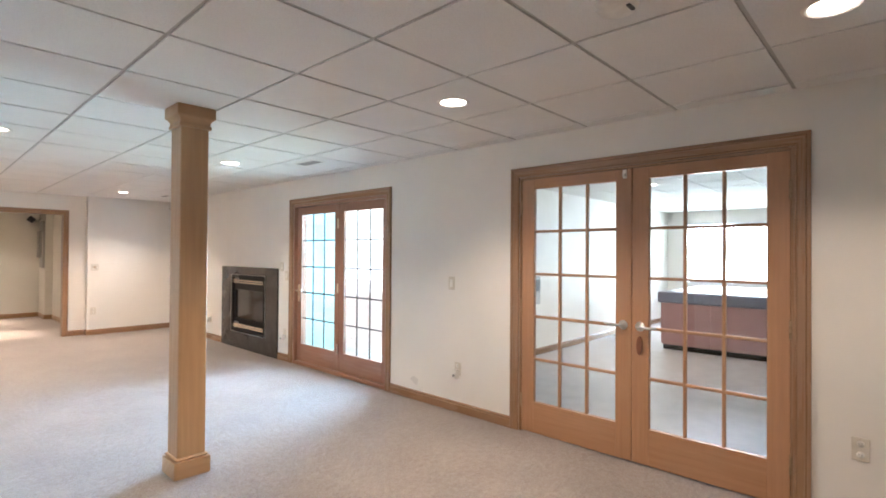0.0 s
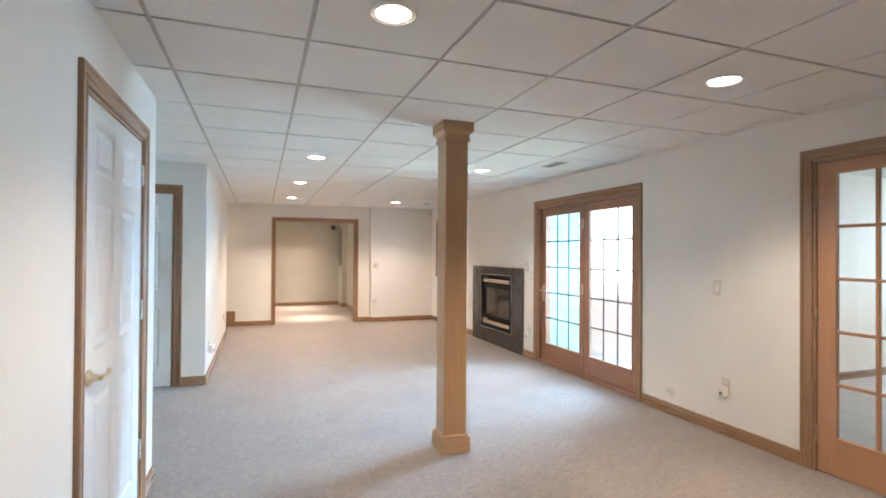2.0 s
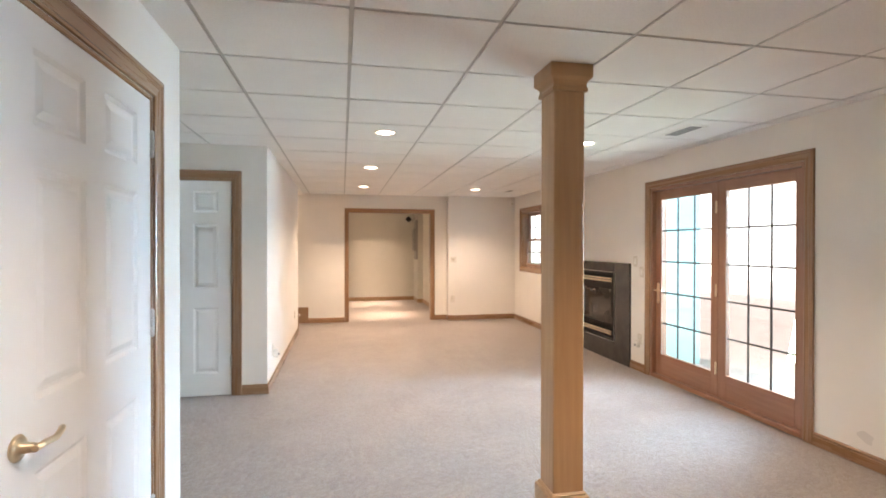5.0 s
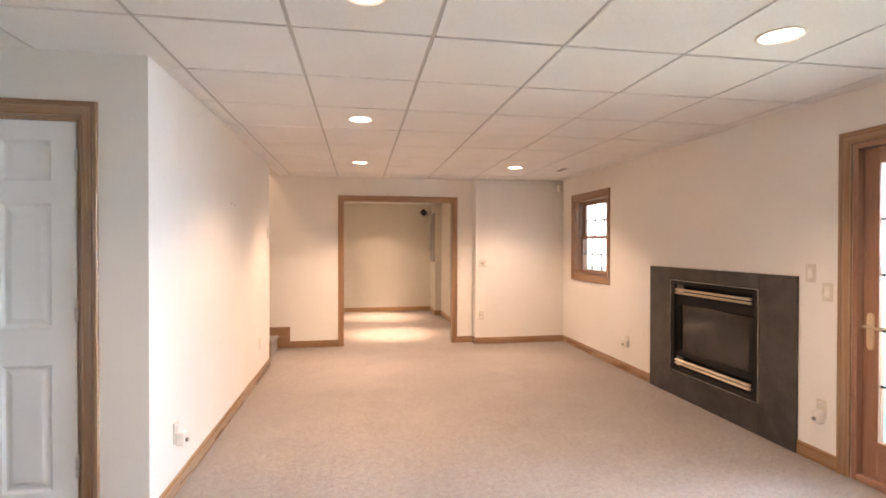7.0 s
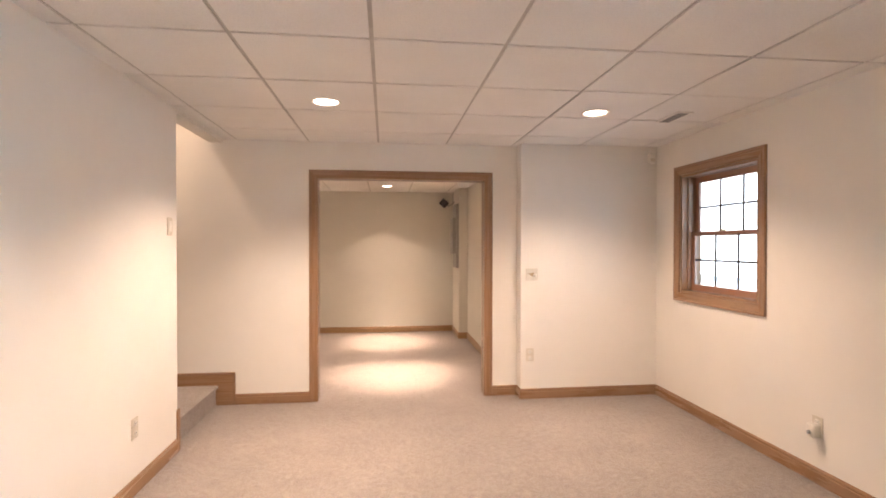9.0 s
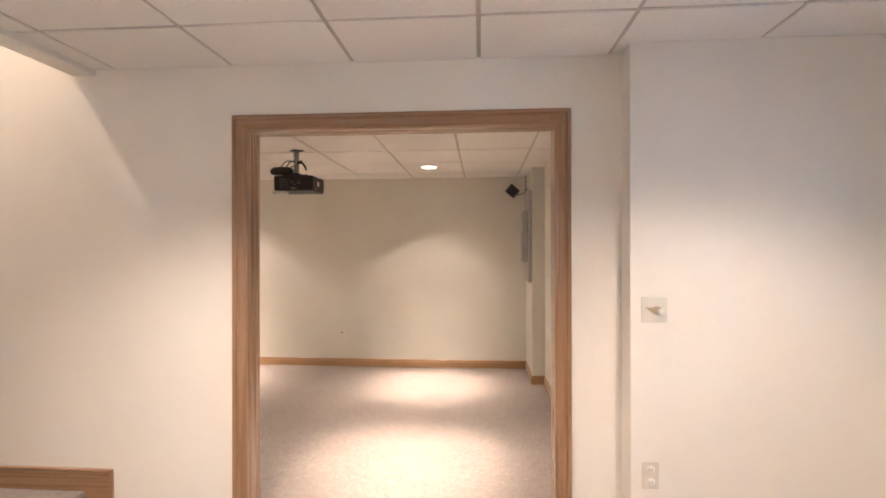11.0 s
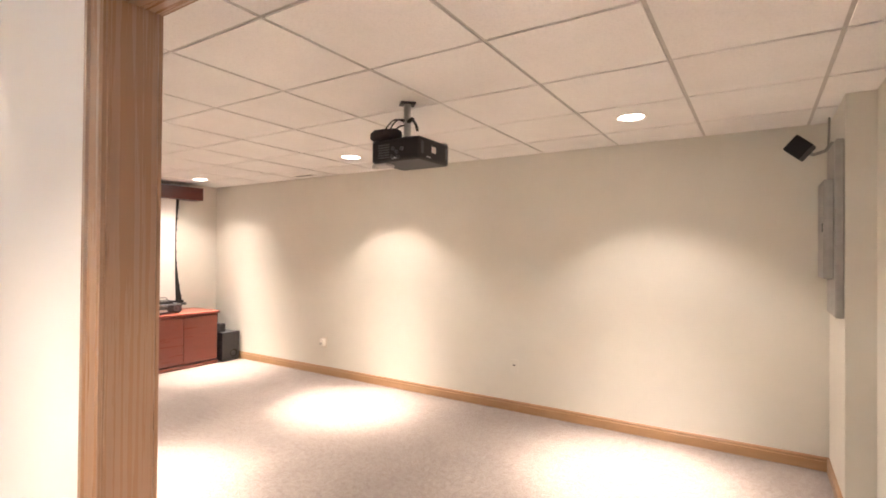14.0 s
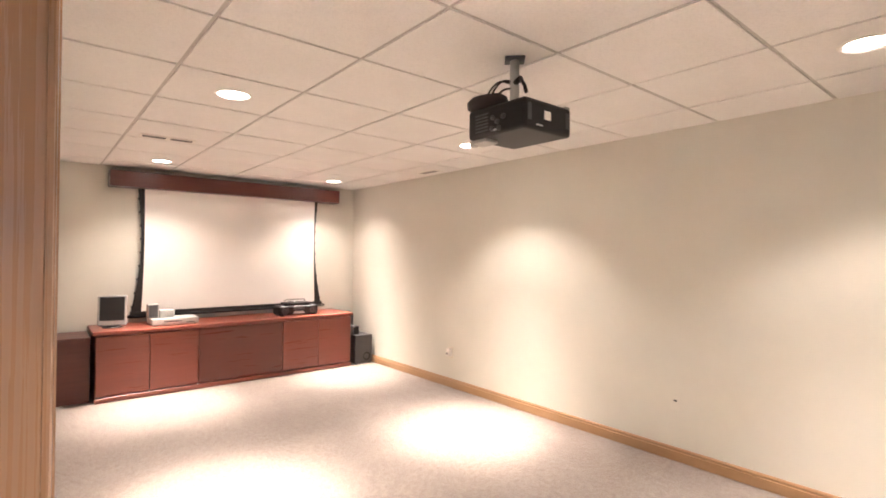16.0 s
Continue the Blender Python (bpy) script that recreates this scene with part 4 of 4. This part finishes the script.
s.make("tension_tab", BLACK, k, kind="stuff")

k = base("computer_monitor", (-3.780, 11.412, 0.655), "small flat computer monitor with silver bezel, switched off", "monitor")
r = Euler((0, radians(-6), radians(-14))).to_matrix()
o = Vector((-3.780, 11.421, 0.82))


def tilt_box(at, size, bevel=0.0, rot=r, o=o):
    c = o + rot @ Vector(at)
    return Shape().box(c.x - size[0] / 2, c.y - size[1] / 2, c.z - size[2] / 2, c.x + size[0] / 2, c.y + size[1] / 2, c.z + size[2] / 2, bevel, turn=rot)


tilt_box((0, 0, 0), (0.035, 0.240, 0.290), 0.010).make("bezel", SILVER, k)
tilt_box((0.0170, 0, 0.016), (0.006, 0.204, 0.226), 0.001).make("display", BLACK, k)
Shape().rod([(-3.800, 11.421, 0.66), (-3.805, 11.421, 0.75)], 0.022).lathe([(0.004, 0.0), (0.085, 0.0), (0.08, 0.008), (0.03, 0.016), (0.004, 0.02)], (-3.800, 11.421, 0.655)).make("stand", DARK_GREY, k)

k = base("disc_player", (-3.760, 11.936, 0.655), "flat silver disc player on the cabinet", "media player")
Shape().box(-3.910, 11.729, 0.661, -3.620, 12.154, 0.722, 0.006, segments=2).make("body", SILVER, k)
Shape().box(-3.622, 11.835, 0.688, -3.617, 11.997, 0.700, 0.001).box(-3.622, 12.037, 0.675, -3.617, 12.118, 0.683, 0.001).make("slot", DARK_GREY, k)
s = Shape()
for x in (-3.880, -3.650):
    for y in (11.765, 12.118):
        s.lathe([(0.002, 0), (0.014, 0), (0.014, 0.007), (0.002, 0.007)], (x, y, 0.655), seg=12)
s.make("foot", BLACK, k, kind="stuff")
k = base("desktop_speaker", (-3.770, 11.760, 0.722), "small grey speaker standing on the disc player", "speaker")
Shape().box(-3.820, 11.710, 0.722, -3.720, 11.806, 0.865, 0.008, segments=2).make("body", GREY, k)
Shape().box(-3.722, 11.719, 0.735, -3.717, 11.796, 0.855, 0.002).make("grille", DARK_GREY, k)
k = base("set_top_box", (-3.810, 11.881, 0.722), "small grey box lying on the disc player", "electronics box")
Shape().box(-3.870, 11.816, 0.722, -3.740, 11.952, 0.80, 0.006).make("body", SILVER, k)
Shape().box(-3.742, 11.825, 0.735, -3.737, 11.941, 0.79, 0.002).make("front", GREY, k)

k = base("portable_stereo", (-3.760, 13.249, 0.655), "black portable stereo with silver front panel on the cabinet", "stereo")
s = Shape()
s.box(-3.860, 13.012, 0.662, -3.650, 13.497, 0.772, 0.028, segments=3).box(-3.850, 13.100, 0.765, -3.680, 13.409, 0.806, 0.014, segments=2)
s.box(-3.840, 13.04, 0.655, -3.80, 13.08, 0.668, 0.003).box(-3.840, 13.43, 0.655, -3.80, 13.47, 0.668, 0.003).box(-3.71, 13.04, 0.655, -3.67, 13.08, 0.668, 0.003).box(-3.71, 13.43, 0.655, -3.67, 13.47, 0.668, 0.003)
s.make("body", BLACK, k)
for y in (13.086, 13.424):
    Shape().lathe([(0.004, 0.006), (0.014, 0.008), (0.020, 0.002), (0.034, 0.004), (0.042, 0.009), (0.045, 0.006), (0.045, -0.006)], (-3.652, y, 0.716), (1, 0, 0), 24, caps=False).make("speaker_cone", DARK_GREY, k)
q = [(13.176, 0.676), (13.196, 0.706), (13.302, 0.706), (13.322, 0.676)]
Shape().ring([[(-3.652, y, z) for y, z in q], [(-3.643, y, z) for y, z in q]], smooth=False).make("control_panel", SILVER, k)
Shape().box(-3.652, 13.180, 0.724, -3.645, 13.318, 0.752, 0.002).make("display", DARK_GREY, k)
s = Shape()
for i in range(6):
    s.box(-3.690 + 0.004, 13.160 + i * 0.030, 0.800, -3.672, 13.182 + i * 0.030, 0.812, 0.002)
s.make("button", GREY, k, kind="stuff")
Shape().rod([(-3.770, 13.120, 0.795), (-3.770, 13.126, 0.826), (-3.770, 13.150, 0.838), (-3.770, 13.348, 0.838), (-3.770, 13.372, 0.826), (-3.770, 13.378, 0.795)], 0.008).make("handle", GREY, k)
Shape().box(-3.820, 13.190, 0.804, -3.715, 13.308, 0.815, 0.004).make("lid", DARK_GREY, k)

k = base("subwoofer", (-3.600, 14.047, 0), "black floor subwoofer box with a round port", "speaker")
Shape().box(-3.840, 13.931, 0.012, -3.510, 14.173, 0.365, 0.006, segments=2).make("body", DARK_GREY, k)
Shape().lathe([(0.030, -0.03), (0.034, 0.0), (0.046, 0.004), (0.052, 0.002)], (-3.510, 14.093, 0.095), (1, 0, 0), 22, caps=False).lathe([(0.001, -0.02), (0.033, -0.02)], (-3.510, 14.093, 0.095), (1, 0, 0), 22, caps=False).make("port", BLACK, k)
s = Shape()
for x in (-3.810, -3.540):
    for y in (13.956, 14.148):
        s.lathe([(0.002, 0), (0.014, 0), (0.014, 0.012), (0.002, 0.012)], (x, y, 0), seg=12)
s.make("foot", BLACK, k, kind="stuff")
k = base("bookshelf_speaker", (-3.660, 14.007, 0.365), "small black speaker on top of the subwoofer", "speaker")
Shape().box(-3.730, 13.941, 0.365, -3.580, 14.022, 0.475, 0.005).make("body", DARK_GREY, k)
Shape().box(-3.582, 13.948, 0.375, -3.577, 14.015, 0.465, 0.002).make("grille", BLACK, k)
k = base("tower_speaker", (-3.960, 14.027, 0), "narrow black speaker standing behind the subwoofer", "speaker")
Shape().box(-4.060, 13.935, 0.0, -3.860, 14.098, 0.60, 0.006).make("body", BLACK, k)
Shape().box(-3.862, 13.946, 0.05, -3.857, 14.087, 0.58, 0.003).make("grille", DARK_GREY, k)

# projector hanging from the ceiling
k = base("video_projector", (0.45, 12.465, HT), "black video projector hanging from a grey ceiling pole", "projector")
PX0, PX1, PY0, PY1, PZ0, PZ1 = 0.308, 0.640, 12.317, 12.62, 1.900, 2.026
s = Shape()
s.box(PX0, PY0, PZ0, PX1, PY1, PZ1, 0.014, segments=3)
s.box(0.36, PY0 + 0.05, PZ1 - 0.004, 0.58, PY1 - 0.05, PZ1 + 0.014, 0.006, segments=2)
s.make("body", BLACK, k)
s = Shape()
s.lathe([(0.004, -0.012), (0.080, -0.010), (0.094, 0.006), (0.090, 0.034), (0.066, 0.052), (0.004, 0.056)], (0.345, 12.405, PZ1 + 0.030), (0.02, -0.22, 1), 28)
s.make("lamp_cover", plain("dusty_black", (0.03, 0.022, 0.02), 0.75), k)
s = Shape()
s.box(PX1 - 0.002, PY0 + 0.018, PZ0 + 0.035, PX1 + 0.004, PY0 + 0.040, PZ1 - 0.025, 0.002).box(PX1 - 0.002, PY1 - 0.040, PZ0 + 0.035, PX1 + 0.004, PY1 - 0.018, PZ1 - 0.025, 0.002)
for i in range(6):
    z = PZ0 + 0.022 + i * 0.014
    s.box(PX0 + 0.05, PY0 - 0.003, z, PX0 + 0.13, PY0 + 0.002, z + 0.007, 0.001)
s.make("vent", DARK_GREY, k, kind="stuff")
s = Shape()
for i, (x, z) in enumerate(((0.46, 1.925), (0.49, 1.95), (0.465, 1.97), (0.50, 1.92), (0.525, 1.965))):
    s.lathe([(0.002, 0), (0.011, 0), (0.011, 0.006), (0.006, 0.012), (0.002, 0.012)], (x, PY0, z), (0, -1, 0), 12)
s.make("connector", DARK_GREY, k, kind="stuff")
Shape().box(PX1 + 0.0005, PY0 + 0.12, PZ0 + 0.050, PX1 + 0.003, PY0 + 0.160, PZ0 + 0.085).make("sticker", WHITE_PLASTIC, k)
Shape().box(PX1 + 0.0005, PY0 + 0.07, PZ0 + 0.018, PX1 + 0.002, PY0 + 0.11, PZ0 + 0.024).box(PX0 + 0.145, PY0 - 0.002, PZ0 + 0.014, PX0 + 0.185, PY0 - 0.0005, PZ0 + 0.022).make("marking", SILVER, k, kind="stuff")
Shape().box(0.30, PY0 + 0.02, PZ0 - 0.016, 0.40, PY0 + 0.10, PZ0 + 0.002, 0.004).box(0.285, PY0 + 0.03, PZ0 - 0.022, 0.315, PY0 + 0.06, PZ0, 0.003).make("bracket", SILVER, k)
Shape().lathe([(0.004, 0.0), (0.062, 0.0), (0.062, -0.008), (0.004, -0.010)], (0.45, 12.465, HT), seg=4).make("ceiling_plate", DARK_GREY, k)
Shape().rod([(0.45, 12.465, HT - 0.006), (0.45, 12.465, PZ1 + 0.01)], 0.021, 18).make("pole", SILVER, k)
Shape().lathe([(0.004, 0), (0.046, 0), (0.046, 0.016), (0.030, 0.026), (0.024, 0.028)], (0.45, 12.465, PZ1 + 0.010), seg=24).make("collar", BLACK, k)
Shape().box(0.575, 12.590, PZ1 - 0.004, 0.632, 12.624, PZ1 + 0.010, 0.004).make("rear_bracket", GREY, k)
Shape().rod([(0.455, 12.46, 2.150), (0.500, 12.45, 2.160)], 0.013).rod([(0.495, 12.45, 2.163), (0.530, 12.44, 2.120), (0.545, 12.435, 2.085)], 0.008).make("clamp_lever", BLACK, k)
s = Shape()
for a, b, sag in (((0.44, 12.45, 2.15), (0.32, 12.40, 2.085), 0.045), ((0.44, 12.45, 2.13), (0.41, 12.34, 2.01), 0.03), ((0.445, 12.45, 2.16), (0.37, 12.36, 2.03), 0.05)):
    pts = []
    for i in range(9):
        u = i / 8
        pts.append(Vector(a).lerp(Vector(b), u) + Vector((-0.01, -0.02, 1)) * sag * math.sin(math.pi * u))
    s.rod(pts, 0.0045, 8)
s.make("cable", BLACK, k, kind="stuff")

# corner speaker and electrical panel
k = base("corner_speaker", (2.45, 14.0, 2.02), "small black cube speaker on a wall bracket", "speaker")
rr = Matrix.Rotation(radians(-12), 3, "Z") @ Matrix.Rotation(radians(42), 3, "Y")
c = Vector((2.385, 13.95, 2.066))
Shape().box(c.x - 0.056, c.y - 0.065, c.z - 0.056, c.x + 0.056, c.y + 0.065, c.z + 0.056, 0.006, turn=rr).make("body", BLACK, k)
Shape().rod([(2.40, 13.99, 2.05), (2.46, 14.02, 2.03), (2.52, 14.03, 2.05), (2.558, 14.03, 2.10)], 0.010).rod([(2.535, 14.03, 2.07), (2.54, 14.03, 2.255)], 0.006).make("bracket", GREY, k)
k = base("breaker_panel", (2.560, 13.83, 1.1), "grey steel electrical breaker panel on the wall", "electrical panel")
Shape().box(2.520, 13.545, 1.06, 2.560, 13.93, 2.03, 0.006).make("cover", GREY, k)
Shape().box(2.474, 13.60, 1.27, 2.520, 13.90, 1.82, 0.005).make("door", GREY, k)
Shape().box(2.470, 13.63, 1.53, 2.475, 13.65, 1.58, 0.002).make("latch", DARK_GREY, k)

# ---------------------------------------------------------------- study behind the glazed doors
k = base("hot_tub", (9.4, 2.3, 0), "reddish panelled hot tub with a grey vinyl cover", "hot tub")
TX0, TX1, TY0, TY1 = 8.36, 10.46, 1.20, 3.30
s = Shape()
s.box(TX0 + 0.05, TY0 + 0.05, 0.0, TX1 - 0.05, TY1 - 0.05, 0.08, 0.01)
s.make("base_skirt", BLACK, k)
Shape().box(TX0 + 0.02, TY0 + 0.02, 0.08, TX1 - 0.02, TY1 - 0.02, 0.74, 0.03, segments=2).make("shell", TUB_SIDE, k)
for i in range(3):
    w = (TY1 - TY0 - 0.1) / 3
    y = TY0 + 0.05 + i * w
    Shape().box(TX0 + 0.006, y + 0.004, 0.085, TX0 + 0.02, y + w - 0.004, 0.70, 0.003, 1).make("panel", TUB_SIDE, k)
Shape().box(TX0 - 0.015, TY0 - 0.015, 0.70, TX1 + 0.015, TY1 + 0.015, 0.865, 0.025, segments=3).make("cover", TUB_COVER, k)
k = base("wall_controller", (6.57, 4.35, 0.91), "grey wall box on the study wall", "control box")
Shape().box(6.49, 4.30, 0.72, 6.66, 4.35, 1.10, 0.006).make("body", GREY, k)
Shape().box(6.51, 4.294, 0.90, 6.64, 4.301, 1.06, 0.003).make("door", DARK_GREY, k)

# scuffs left by something once fixed to the wall
k = base("wall_scuff", (XB, 8.07, 1.73), "two small grey scuff marks on the painted wall", "wall mark")
for y, z, r in ((8.02, 1.735, 0.011), (8.14, 1.728, 0.008)):
    Shape().lathe([(0.001, 0.0006), (r * 0.7, 0.0008), (r, 0.0)], (XB, y, z), (1, 0.0, 0.0), 9, caps=False).make("mark", GREY, k)
k = base("wall_smudge", (XR, 4.05, 0.185), "faint grey smudge on the wall above the baseboard", "wall mark")
s = Shape()
pts = [(XR - 0.0006, 4.05 + (0.050 + 0.012 * math.sin(3 * a + 1)) * math.cos(a), 0.185 + (0.036 + 0.009 * math.sin(2 * a)) * math.sin(a)) for a in [2 * math.pi * i / 22 for i in range(22)]]
s.ring([pts, [(XR, y, z) for x, y, z in pts]], smooth=False)
s.make("mark", paint("rubbed_paint", (0.70, 0.668, 0.62)), k)
